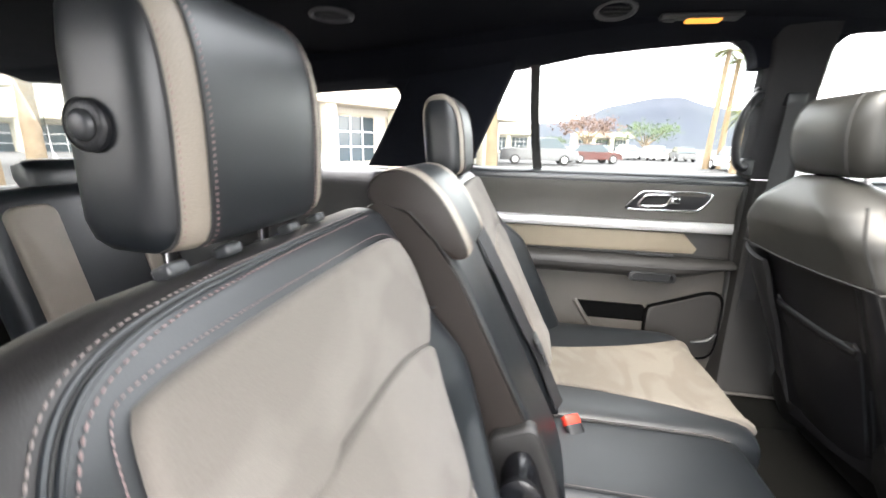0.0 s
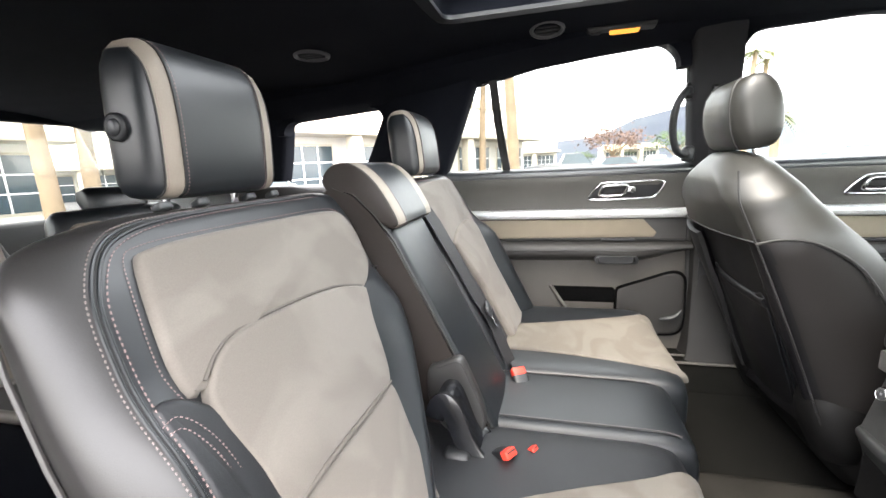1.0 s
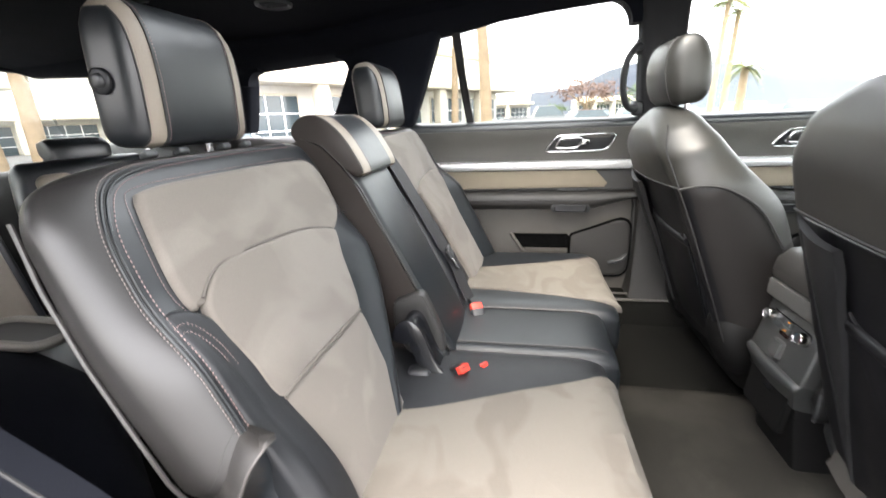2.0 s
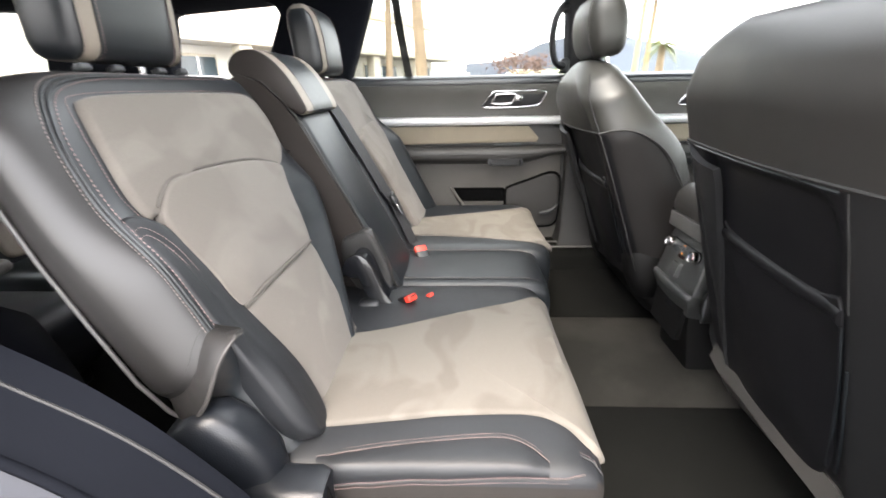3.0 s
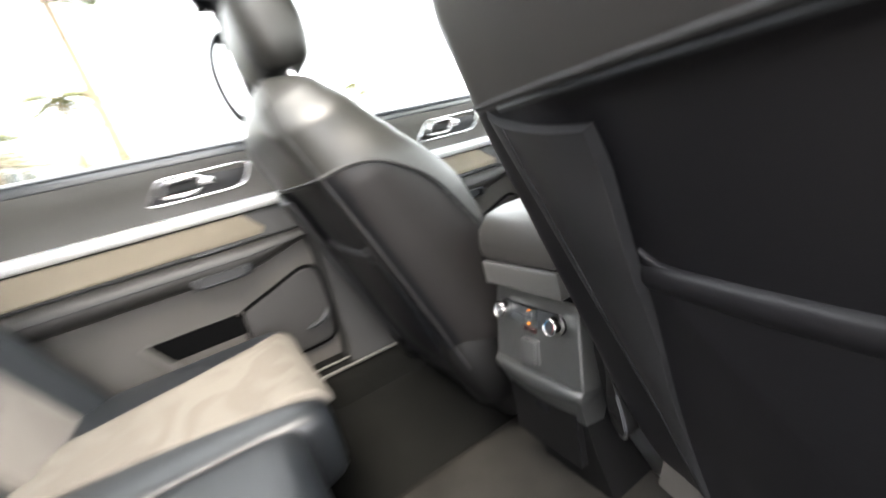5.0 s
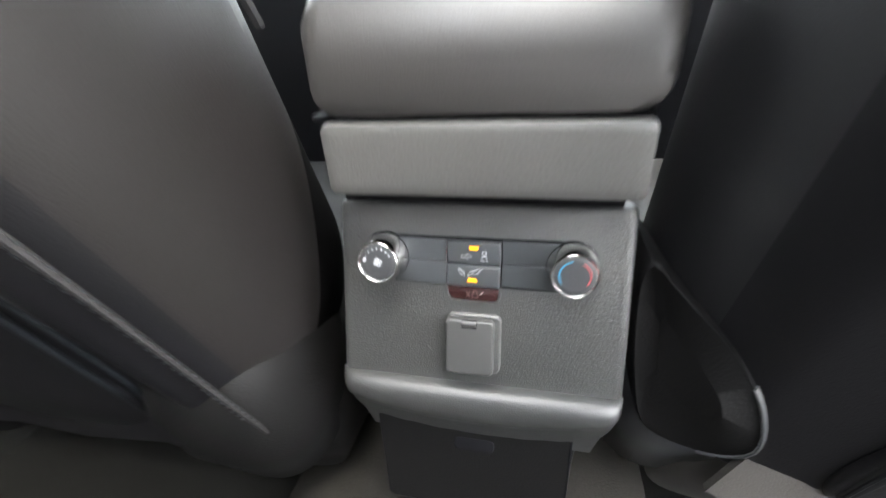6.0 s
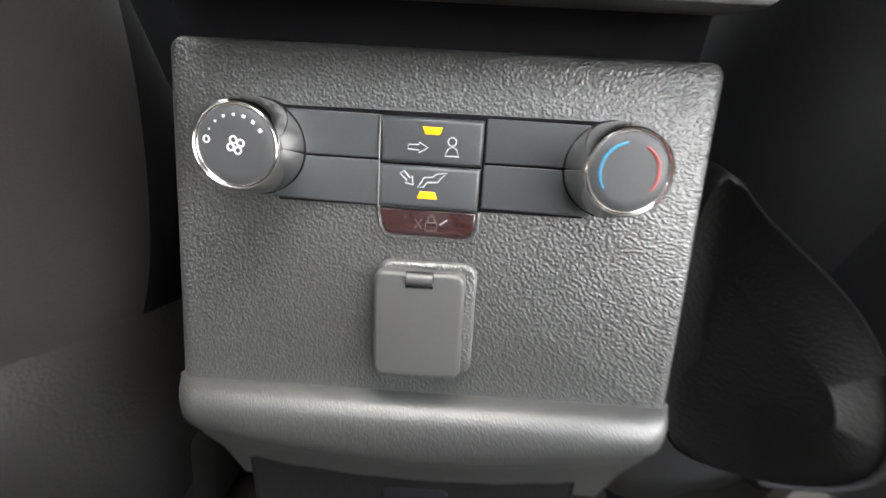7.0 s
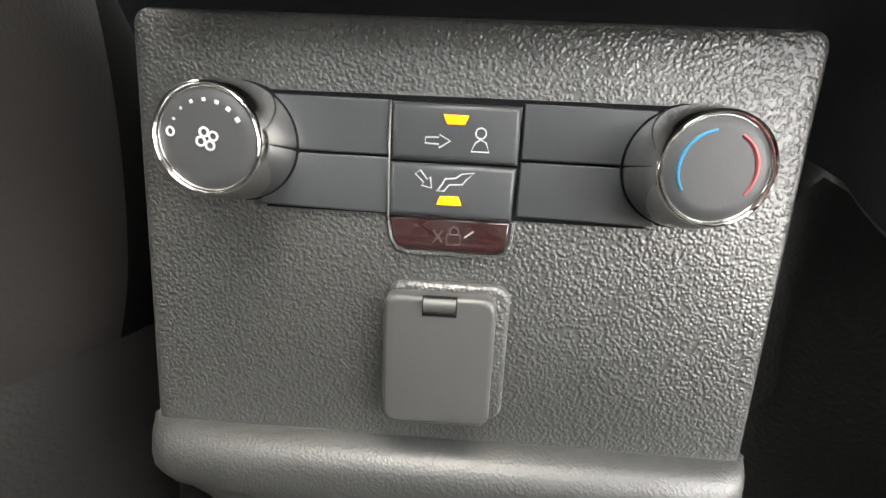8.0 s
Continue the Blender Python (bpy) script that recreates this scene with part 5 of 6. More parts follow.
    for s in (-1, 1):
        w = s * (wide - (0.063 if driver else 0.04))
        cx = 0.05 if driver else (0.045 if s < 0 else 0.09)
        part("recliner_cover", blob([(z + (0.035 if driver and s < 0 else 0), w, hy, cx, hx) for z, hy, hx in ((-0.17, 0.04, 0.05), (-0.15, 0.058, 0.072), (-0.08, 0.064, 0.078), (-0.03, 0.058, 0.070), (0.005, 0.044, 0.052), (0.02, 0.02, 0.025))], 36, 0.75), MATT if driver else PLASTIC_GREY, back, "grey plastic recliner cover" if not driver else "black plastic recliner cover")
    if not driver:
        oval = smooth_loop([(0, -0.092, 0.345), (0, -0.106, 0.332), (0, -0.134, 0.307), (0, -0.151, 0.279), (0, -0.157, 0.250), (0, -0.150, 0.232), (0, -0.130, 0.218), (0, -0.105, 0.218), (0, -0.094, 0.26), (0, -0.088, 0.32)], 48)
        mid = sum(oval, Vector()) / 48
        ring = lambda x, k: [Vector((x + 0.6 * (q.y + 0.157), mid.y + (q.y - mid.y) * k, mid.z + (q.z - mid.z) * k)) for q in oval]
        shield = part("hinge_shield", loft([ring(0.52, 0.98), ring(0.447, 1.0), ring(0.441, 0.985), ring(0.439, 0.95), ring(0.440, 0.88), ring(0.441, 0.4)]), MATT, ob, "black oval hinge shield beside the console")
        for x, k, r in ((0.440, 0.985, 0.0014), (0.438, 0.945, 0.0010)):
            part("shield_rim", tube(ring(x, k)[12:25], r, 6), PLASTIC_GREY, shield, "grey rim along the lower outer edge")
    secs = [(x, yc, 0.25 * w, 0.16, 0.10 * t) for x, w, t in ((base_x + 0.05, 0.9, 0.6), (base_x + 0.07, 0.98, 0.95), (base_x + 0.3, 1, 1), (base_x + 0.5, 1, 1.05), (base_x + 0.56, 0.97, 0.9), (base_x + 0.58, 0.9, 0.6))]
    # Driver's cushion is near black, for the shade beside the console.
    part("cushion", blob(secs, 48, 0.35, "xyz"), MATT if driver else LEATHER_WARM, ob)
    part("rail", span(base_x + 0.2, base_x + 0.5, yc - 0.17, yc + 0.17, 0.0, 0.08, 0.01), DEEP, ob)
    if not driver:
        return ob
    hm = pose(0.022, 0, -0.006) @ m @ pose(0.085, 0, 0.578, 0, 14, 0)
    secs = [(z * 1.06, 0, 0.118 * w, 0.0, 0.060 * t) for z, w, t in ((0.0, 0.80, 0.45), (0.004, 0.88, 0.66), (0.015, 0.95, 0.84), (0.04, 1, 0.98), (0.07, 1, 1.03), (0.10, 0.99, 0.98), (0.125, 0.95, 0.84), (0.142, 0.89, 0.62), (0.150, 0.82, 0.38), (0.152, 0.74, 0.2))]
    head = part("headrest", blob(secs, 72, 0.66), LEATHER_GREY, ob)
    head.matrix_basis = hm
    for s in (-1, 1):
        sn = math.sin(radians(232))
        line = [Vector((q[3] - q[4] * abs(sn) ** 0.75 * 1.01, s * q[2] * abs(math.cos(radians(232))) ** 0.75 * 1.01, q[0])) for q in secs[1:-1]]
        part("seam", tube(smooth_loop(line, 20, False), 0.003, 6), RUBBER, head)
        part("post", tube([(0.0, s * 0.07, -0.06), (0.0, s * 0.07, 0.02)], 0.006, 12), CHROME, head, "chrome post")
        part("sleeve", disc(0.014, 0.010, (0.0, s * 0.07, -0.030), (0, 0, 1), 20, 0.003), CHROME, head)
    return ob


front_seat("charcoal leather driver seat with a round headrest", 0.385, 0.42, -21, True)
front_seat("charcoal leather front passenger seat with a map pocket on its back", -0.378, 0.452, -18, False)

# ---- centre console with the rear climate panel ----
PM = Matrix(((0, 0.213, -0.977, 0.459), (-1, 0, 0, 0.009), (0, 0.977, 0.213, 0.3155), (0, 0, 0, 1)))
con = thing("centre_console", "black grained plastic centre console with a rear climate panel", "console", pose(0.5, 0.009, 0))
ARM_LEATHER = material("grained armrest leather", (0.074, 0.074, 0.071), 0.40, scale=700, bump=0.4, spec=0.7, grain=0.3, stain=0.3, voronoi=True)


def pebbled(name, colour, rough, scale, depth, spec):
    """Moulded plastic with a leather-like grain: soft pebbles parted by fine creases."""
    m = material(name, colour, rough, grain=0.25, scale=scale * 2, stain=0.3, spec=spec)
    nt = m.node_tree
    co = nt.nodes["Texture Coordinate"]
    wob = nt.nodes.new("ShaderNodeTexNoise")
    wob.inputs["Scale"].default_value = scale * 0.7
    nt.links.new(co.outputs["Object"], wob.inputs["Vector"])
    shift = nt.nodes.new("ShaderNodeVectorMath")
    shift.operation = "MULTIPLY_ADD"
    shift.inputs[1].default_value = (0.0009, 0.0009, 0.0009)
    nt.links.new(wob.outputs["Color"], shift.inputs[0])
    nt.links.new(co.outputs["Object"], shift.inputs[2])
    vor = nt.nodes.new("ShaderNodeTexVoronoi")
    vor.feature = "SMOOTH_F1"
    vor.inputs["Scale"].default_value = scale
    vor.inputs["Smoothness"].default_value = 0.55
    nt.links.new(shift.outputs[0], vor.inputs["Vector"])
    soft = nt.nodes.new("ShaderNodeMapRange")
    soft.interpolation_type = "SMOOTHSTEP"
    soft.inputs["From Min"].default_value = 0.75
    soft.inputs["From Max"].default_value = 0.1
    nt.links.new(vor.outputs["Distance"], soft.inputs["Value"])
    bp = nt.nodes.new("ShaderNodeBump")
    bp.inputs["Strength"].default_value = 0.8
    bp.inputs["Distance"].default_value = depth
    nt.links.new(soft.outputs[0], bp.inputs["Height"])
    nt.links.new(bp.outputs["Normal"], nt.nodes["Principled BSDF"].inputs["Normal"])
    return m


GRAINED = pebbled("coarse grained plastic", (0.034, 0.0356, 0.035), 0.39, 950, 0.00021, 1.0)
LIP = pebbled("soft grained plastic", (0.023, 0.0243, 0.024), 0.45, 1100, 0.00008, 0.7)
SATIN = material("smooth dark switch plastic", (0.033, 0.037, 0.040), 0.42, scale=1500, bump=0.05, grain=0.1, stain=0.2, stain_scale=30)
KEY = material("soft black key plastic", (0.026, 0.028, 0.0305), 0.5, scale=1500, bump=0.05, grain=0.1, stain=0.15, stain_scale=30)
SATIN_CHROME = material("soft chrome", (0.78, 0.77, 0.75), 0.1, metal=1.0, stain=0.2, stain_scale=40)
SMOKED = material("smoked brown window", (0.02, 0.008, 0.008), 0.08, coat=0.5)
GREYCAP = material("grey socket cover", (0.042, 0.043, 0.0425), 0.4, scale=1500, bump=0.05, grain=0.1, stain=0.2, stain_scale=20)
PRINT = material("white print", (0.36, 0.37, 0.385), 0.5)
FAINT = material("faint grey print", (0.055, 0.035, 0.035), 0.5)
BLUE = material("blue print", (0.01, 0.15, 0.26), 0.5)
REDP = material("red print", (0.30, 0.045, 0.05), 0.5)
LED = glowing("amber indicator", (1.0, 0.31, 0.0), 0.08)
# Near black that stands in for shade in gaps; knob bases use it too.
GAP = material("gap shade and knob black", (0.004, 0.004, 0.005), 0.8, spec=0.1)


def mm(bm):
    """From the panel's own millimetres (right, up, out) to the car."""
    bmesh.ops.transform(bm, matrix=PM @ Matrix.Diagonal((0.001, 0.001, 0.001, 1)), verts=bm.verts)
    return bm


def plate(outline, w0, w1, bevel=1.0):
    """A raised plate from an outline in millimetres, its upper edge rounded."""
    c = Vector((sum(a for a, b in outline) / len(outline), sum(b for a, b in outline) / len(outline)))

    def inset(d):
        r = []
        for a, b in outline:
            v = Vector((a, b)) - c
            r.append((c.x + v.x - math.copysign(min(d, abs(v.x)), v.x), c.y + v.y - math.copysign(min(d, abs(v.y)), v.y)))
        return r
    rings = [[Vector((a, b, w0)) for a, b in outline], [Vector((a, b, w1 - bevel)) for a, b in outline]]
    for k in (0.3, 0.7, 1.0):
        rings.append([Vector((a, b, w1 - bevel + bevel * math.sin(k * math.pi / 2))) for a, b in inset(bevel * (1 - math.cos(k * math.pi / 2)))])
    return loft(rings)


def face_outline(d=0.0, k=7):
    out = []
    corners = [(90 - d, 64.5, 4, 0), (-85 + d, 64.5, 4, 90), (-92.5 + d, -62, 3, 180), (93.5 - d, -62, 3, 270)]
    for cx, cy, r, a0 in corners:
        px, py = cx - math.copysign(r, cx), cy - math.copysign(r, cy)
        for i in range(k):
            a = radians(a0 + 90 * i / (k - 1))
            out.append((px + r * math.cos(a), py + r * math.sin(a)))
    return out


fo = face_outline()
rings = [[Vector((a * 1.0, b, -250)) for a, b in fo], [Vector((a, b, -7)) for a, b in fo], [Vector((a * 0.993, b - 0.3, -3)) for a, b in fo], [Vector((a * 0.98, b - 1, -0.8)) for a, b in fo], [Vector((a * 0.965, b * 0.985 - 1, 0)) for a, b in fo]]
rings += [[Vector((a * k, b * k - 1, 0)) for a, b in fo] for k in (0.93, 0.8, 0.65, 0.5, 0.35, 0.2, 0.08)]
for ring in rings:
    for c in ring:
        c.z -= (c.y - 8) ** 2 / 950
part("panel", mm(loft(rings)), GRAINED, con, "grained black climate panel")
# bulging lip under the panel
lip = []
for u, k in ((-92.5, 0.0), (-91.2, 0.35), (-88, 0.7), (-82, 0.92), (-60, 1), (-30, 1.05), (0, 1.08), (30, 1.05), (60, 1), (82, 0.92), (89, 0.7), (92.2, 0.35), (93.5, 0.0)):
    bow = 9 * (1 - (u / 91) ** 2)
    sect = [(-55, -6, 1), (-56.5, 0.5, 1), (-59, 4.0, 1), (-63, 6.0, 1), (-67 - bow * 0.6, 6.0, 0.995), (-71 - bow, 3.5, 0.985), (-76 - bow, -2, 0.965), (-83 - bow, -8, 0.94), (-95 - bow, -15, 0.90), (-115, -24, 0.86), (-115, -60, 0.86), (-58, -60, 1)]
    lip.append([Vector((u * s, v, w if w < -6 else w * k - 6 * (1 - k))) for v, w, s in sect])
lip = loft(lip)
part("lip", mm(lip), LIP, con, "bulging lower lip")
# lower body down to the floor, with a drawer front
low = []
for x, z, hw in ((0.463, 0.212, 0.076), (0.464, 0.20, 0.0755), (0.470, 0.15, 0.074), (0.485, 0.06, 0.076), (0.495, -0.01, 0.080)):
    low.append([Vector((x + 0.012, 0.009 + hw, z)), Vector((x + 0.003, 0.009 + hw * 0.96, z)), Vector((x, 0.009 + hw * 0.85, z)), Vector((x, 0.009 - hw * 0.85, z)), Vector((x + 0.003, 0.009 - hw * 0.96, z)), Vector((x + 0.012, 0.009 - hw, z)), Vector((1.2, 0.009 - hw, z)), Vector((1.2, 0.009 + hw, z))])
part("lower_body", loft(low), MATT, con)
dr = [mm_ring for mm_ring in ([Vector((u, v, -17 - (-95 - v) * 0.15 + o)) for u, v in rrect(-72, 66, -190, -94, 5, 4)] for o in (-12, 0.6, 1.2))]
part("drawer_front", mm(loft(dr)), MATT, con, "smooth drawer front")
part("drawer_gap", mm(tube([Vector((u, v, -16.8 - (-95 - v) * 0.15)) for u, v in rrect(-73, 67, -191, -93, 5, 4)], 0.9, 6, True)), GAP, con)
part("drawer_pull", mm(plate(rrect(-16, 14, -124, -112, 4, 5), -30, -18.2, 1.0)), GAP, con)
# button strip
# Dark plate behind the keys draws the shade line around them.
part("strip_gap", mm(plate([(-49, 15.0), (50, 14.3), (52, 44.6), (-50, 44.6)], -1, 0.35, 0.2)), GAP, con)
for u0, u1 in ((-50, -16.4), (17.0, 52)):
    part("blank_key", mm(plate([(u0, 30.2), (u1, 29.9), (u1, 43.2), (u0, 43.6)], 0, 1.3, 0.5)), SATIN, con)
    part("blank_key", mm(plate([(u0, 15.8), (u1, 15.0), (u1, 29.3), (u0, 29.6)], 0, 1.3, 0.5)), SATIN, con)
part("mode_key", mm(plate([(-15.6, 28.9), (16.2, 28.7), (16.4, 42.8), (-15.5, 43.0)], 0, 2.6, 1.6)), SATIN, con)
part("mode_key", mm(plate([(-16.2, 14.8), (15.8, 14.5), (16.2, 28.2), (-15.7, 28.4)], 0, 2.6, 1.6)), SATIN, con)
part("key_edge", mm(tube([(-16.0, 14.8, 2.0), (-15.9, 28.5, 2.4), (-15.8, 43, 2.0)], 0.28, 6)), CHROME, con)
part("sensor_window", mm(plate([(-14.8, 9), (-13.5, 6.6), (-11.5, 5.9), (12, 5.6), (14.2, 6.4), (15.2, 9), (15.6, 14.1), (-15.9, 14.3)], -0.5, 1.4, 0.6)), SMOKED, con, "smoked sensor window")
part("sensor_rim", mm(tube([(-16.4, 14.6, 0.4), (-15.6, 8.6, 0.5), (-14.0, 5.9, 0.5), (-11.5, 4.9, 0.5), (12, 4.6, 0.5), (15.0, 5.6, 0.5), (16.1, 8.6, 0.5), (16.4, 14, 0.4)], 0.6, 6)), GRAINED, con)
part("indicator", mm(plate([(-2.7, 40.1), (-1.8, 37.9), (2.6, 37.9), (3.5, 40.1)], 2.0, 2.9, 0.2)), LED, con, "lit amber indicator")
part("indicator", mm(plate([(-3.6, 18.1), (2.8, 18.1), (1.9, 20.3), (-2.7, 20.3)], 2.0, 2.9, 0.2)), LED, con, "lit amber indicator")


def line(name, pts, r=0.2, w=2.68, mat=PRINT, closed=True):
    part(name, mm(tube([Vector((a, b, w)) for a, b in pts], r, 6, closed)), mat, con)


line("symbol_arrow", [(-7.0, 34.6), (-7.0, 33.2), (-3.6, 33.0), (-3.6, 32.2), (-0.8, 33.9), (-3.6, 35.4), (-3.6, 34.7)])
line("symbol_head", [(6.6 + 1.3 * math.cos(a), 36.0 + 1.3 * math.sin(a)) for a in [i * math.pi / 6 for i in range(12)]])
line("symbol_body", [(4.4, 31.6), (8.8, 31.6), (8.0, 33.8), (6.6, 34.5), (5.4, 33.8)])
line("symbol_arrow", [(-9.2, 25.6), (-8.0, 26.6), (-6.2, 24.4), (-5.4, 25.0), (-5.0, 22.2), (-7.6, 22.8), (-7.0, 23.6)])
line("symbol_foot", [(-3.6, 21.6), (-1.8, 21.6), (-0.6, 23.2), (2.8, 23.4), (3.6, 24.6), (5.6, 26.4), (2.4, 26.0), (1.0, 24.9), (-1.6, 24.7), (-2.4, 23.2)])
line("symbol_lock", [(-0.6, 7.6), (3.0, 7.6), (3.0, 10.2), (-0.6, 10.2)], 0.25, 1.5, FAINT)
line("symbol_lock", [(0.0, 10.2), (0.2, 11.8), (1.2, 12.4), (2.2, 11.8), (2.4, 10.2)], 0.25, 1.5, FAINT, False)
line("symbol_star", [(-4.2, 8.0), (-1.8, 11.2)], 0.22, 1.5, FAINT, False)
line("symbol_star", [(-1.8, 8.0), (-4.2, 11.2)], 0.22, 1.5, FAINT, False)
line("scratch", [(4.0, 9.6), (6.4, 11.4)], 0.18, 1.5, PRINT, False)
line("scratch", [(-32.5, -27.6), (-30, -29.6), (-27.4, -32.4)], 0.16, -1.55, GREYCAP, False)


def spun(profile, centre, seg=48):
    """A turned form: (radius, height) pairs round a centre on the panel."""
    return loft([[Vector((centre[0] + r * math.cos(a), centre[1] + r * math.sin(a), h)) for a in [2 * math.pi * i / seg for i in range(seg)]] for r, h in profile])


def knob(centre, dial):
    k = part("knob", mm(spun([(15.0, -1), (15.0, 0.9), (14.6, 1.4), (13.2, 1.8)], centre)), GAP, con, "round control knob")
    part("knob_ring", mm(spun([(14.2, 1.2), (14.5, 2.0), (14.55, 4.0), (14.3, 8), (13.6, 12), (12.9, 14.6), (12.5, 15.6), (12.25, 16.5), (11.8, 16.9), (11.4, 16.5), (11.3, 15.8)], centre)), SATIN_CHROME, k, "chrome knob ring")
    part("knob_face", mm(spun([(11.25, 14.5), (11.25, 15.6), (10.8, 16.1), (8, 16.2), (0.5, 16.3)], centre)), KEY, k, "black knob face")
    cx, cy = centre
    if dial == "fan":
        for i in range(8):
            a = radians(171 - i * 20)
            r = 8.3
            size = 0.3 + 0.1 * i
            c = Vector((cx + r * math.cos(a), cy + r * math.sin(a), 16.25))
            if i == 0:
                part("dial_zero", mm(tube([c + Vector((0.8 * math.cos(t), 0.9 * math.sin(t), 0.1)) for t in [j * math.pi / 6 for j in range(12)]], 0.25, 6, True)), PRINT, k)
            else:
                part("dial_mark", mm(box((size * 0.8 + 0.2, size * 1.1, 0.3), c, 0.08, rot=pose(0, 0, 0, 0, 0, math.degrees(a)))), PRINT, k)
        for q in range(4):
            a = radians(22 + 90 * q)
            c = Vector((cx + 1.55 * math.cos(a), cy + 1.55 * math.sin(a), 16.35))
            part("fan_blade", mm(tube([c + Vector((0.95 * math.cos(t), 0.95 * math.sin(t), 0)) for t in [j * math.pi / 6 for j in range(12)]], 0.27, 6, True)), PRINT, k)
    else:
        def arc(a0, a1, mat, nm):
            pts = [radians(a0 + (a1 - a0) * i / 14) for i in range(15)]
            rad = [0.16 + 0.30 * math.sin(math.pi * (0.25 + 0.6 * i / 14)) for i in range(15)]
            part(nm, mm(tube([Vector((cx + 8.1 * math.cos(a), cy + 8.1 * math.sin(a), 16.2)) for a in pts], rad, 6)), mat, k)
        arc(100, 215, BLUE, "cold_mark")
        arc(62, -38, REDP, "hot_mark")
    return k


knob((-54.0, 31.5), "fan")
knob((56.2, 30.2), "heat")
# socket cover
part("socket_frame", mm(plate(rrect(-15.8, 17.5, -43.5, -3.2, 4.0, 5), -6, 2.2, 1.4)), GRAINED, con)
cap = part("socket_cover", mm(plate(rrect(-16.2, 13.6, -42.8, -5.4, 3.2, 5), 0.5, 7.0, 1.5)), GREYCAP, con, "grey hinged socket cover")
part("hinge_slot", mm(plate([(-5.8, -10.6), (3.2, -10.6), (3.2, -5.2), (-5.8, -5.2)], 6.0, 7.2, 0.2)), GAP, cap)
part("hinge_pin", mm(tube([(-5.5, -7.6, 6.3), (2.9, -7.6, 6.3)], 2.3, 12)), GREYCAP, cap)
part("finger_tab", mm(plate([(-10, -45.2), (4.5, -45.2), (5.2, -42.5), (-10.8, -42.5)], 0.5, 3.2, 0.8)), GREYCAP, cap)
# armrest above
def arm_ring(x, z0, z1, hw, r=0.012):
    return [Vector((x, 0.005 + a, b)) for a, b in rrect(-hw, hw, z0, z1, r, 4)]


# Dark block in the gap below the armrest, in place of its shade.
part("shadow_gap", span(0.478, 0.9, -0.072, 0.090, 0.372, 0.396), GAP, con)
part("arm_base", loft([arm_ring(x, 0.3895 + d, 0.4275 - d, hw, 0.004) for x, hw, d in ((0.4532, 0.05, 0.014), (0.4533, 0.074, 0.006), (0.4536, 0.079, 0.002), (0.4545, 0.081, 0.0005), (0.458, 0.0815, 0.0), (0.9, 0.0815, 0.0))]), ARM_LEATHER, con, "leather armrest base")
part("arm_seam", span(0.463, 0.9, -0.076, 0.094, 0.4275, 0.4305), GAP, con)
part("arm_lid", loft([arm_ring(x, 0.431, z, hw, 0.012) for x, z, hw in ((0.457, 0.455, 0.078), (0.4585, 0.462, 0.084), (0.465, 0.480, 0.087), (0.485, 0.497, 0.088), (0.52, 0.503, 0.088), (0.80, 0.503, 0.088), (0.83, 0.49, 0.08))]), LEATHER_WARM, con, "padded armrest lid")
lever = thing("gear_lever", "chrome and black gear lever on the console", "gear lever", pose(0.98, 0.03, 0.375))
part("gaiter", blob([(0.37, 0.03, 0.05, 0.98, 0.06), (0.41, 0.03, 0.03, 0.98, 0.035), (0.45, 0.03, 0.014, 0.985, 0.014)], 24, 0.6), LEATHER, lever)
part("lever_knob", blob([(0.45, 0.03, 0.014, 0.985, 0.014), (0.46, 0.03, 0.022, 0.985, 0.024), (0.50, 0.03, 0.026, 0.99, 0.030), (0.53, 0.03, 0.022, 0.99, 0.026), (0.54, 0.03, 0.01, 0.99, 0.012)], 28, 0.8), CHROME, lever, "chrome lever knob")

# ---- third row and side trims ----
for yc in (-0.28, 0.30):
    ob = thing("folding_seat", "folding black third-row seat with taupe stripes", "car seat", pose(-1.5, yc, 0), group="third row seats")
    b = part("backrest", shell(0.48, -0.05, lambda v: yc - 0.25 + 0.03 * sm(0.3, 0.48, v), lambda v: yc + 0.25 - 0.03 * sm(0.3, 0.48, v), lambda y, v: 0.0 + 0.01 * math.cos((y - yc) * 9), lambda y, v: -0.09, 0.03, 0.04, 36, 20), LEATHER, ob)
    b.matrix_basis = pose(-1.42, 0, 0.26, 0, -14, 0)
    for dy in (-0.15, 0.15):
        part("stripe", pad(rrect(yc + dy - 0.055, yc + dy + 0.055, 0.02, 0.43, 0.03), 0.018, 0.01, 0.006, back=-0.03, curve=False), TAUPE, b, "taupe leather stripe")
    h = part("headrest", blob([(0.47, yc, 0.09, -0.05, 0.02), (0.475, yc, 0.10, -0.05, 0.035), (0.51, yc, 0.105, -0.05, 0.045), (0.54, yc, 0.10, -0.055, 0.035), (0.55, yc, 0.08, -0.06, 0.015)], 36, 0.5), LEATHER, ob)
    h.matrix_basis = pose(-1.42, 0, 0.26, 0, -14, 0)
    part("cushion", blob([(x, yc, 0.25 * w, 0.17, 0.10 * t) for x, w, t in ((-1.48, 0.9, 0.8), (-1.45, 1, 1), (-1.1, 1, 1), (-1.04, 0.97, 0.85), (-1.02, 0.9, 0.5))], 40, 0.35, "xyz"), LEATHER, ob)
    part("seat_base", span(-1.45, -1.1, yc - 0.2, yc + 0.2, 0.0, 0.1, 0.01), PLASTIC, ob)

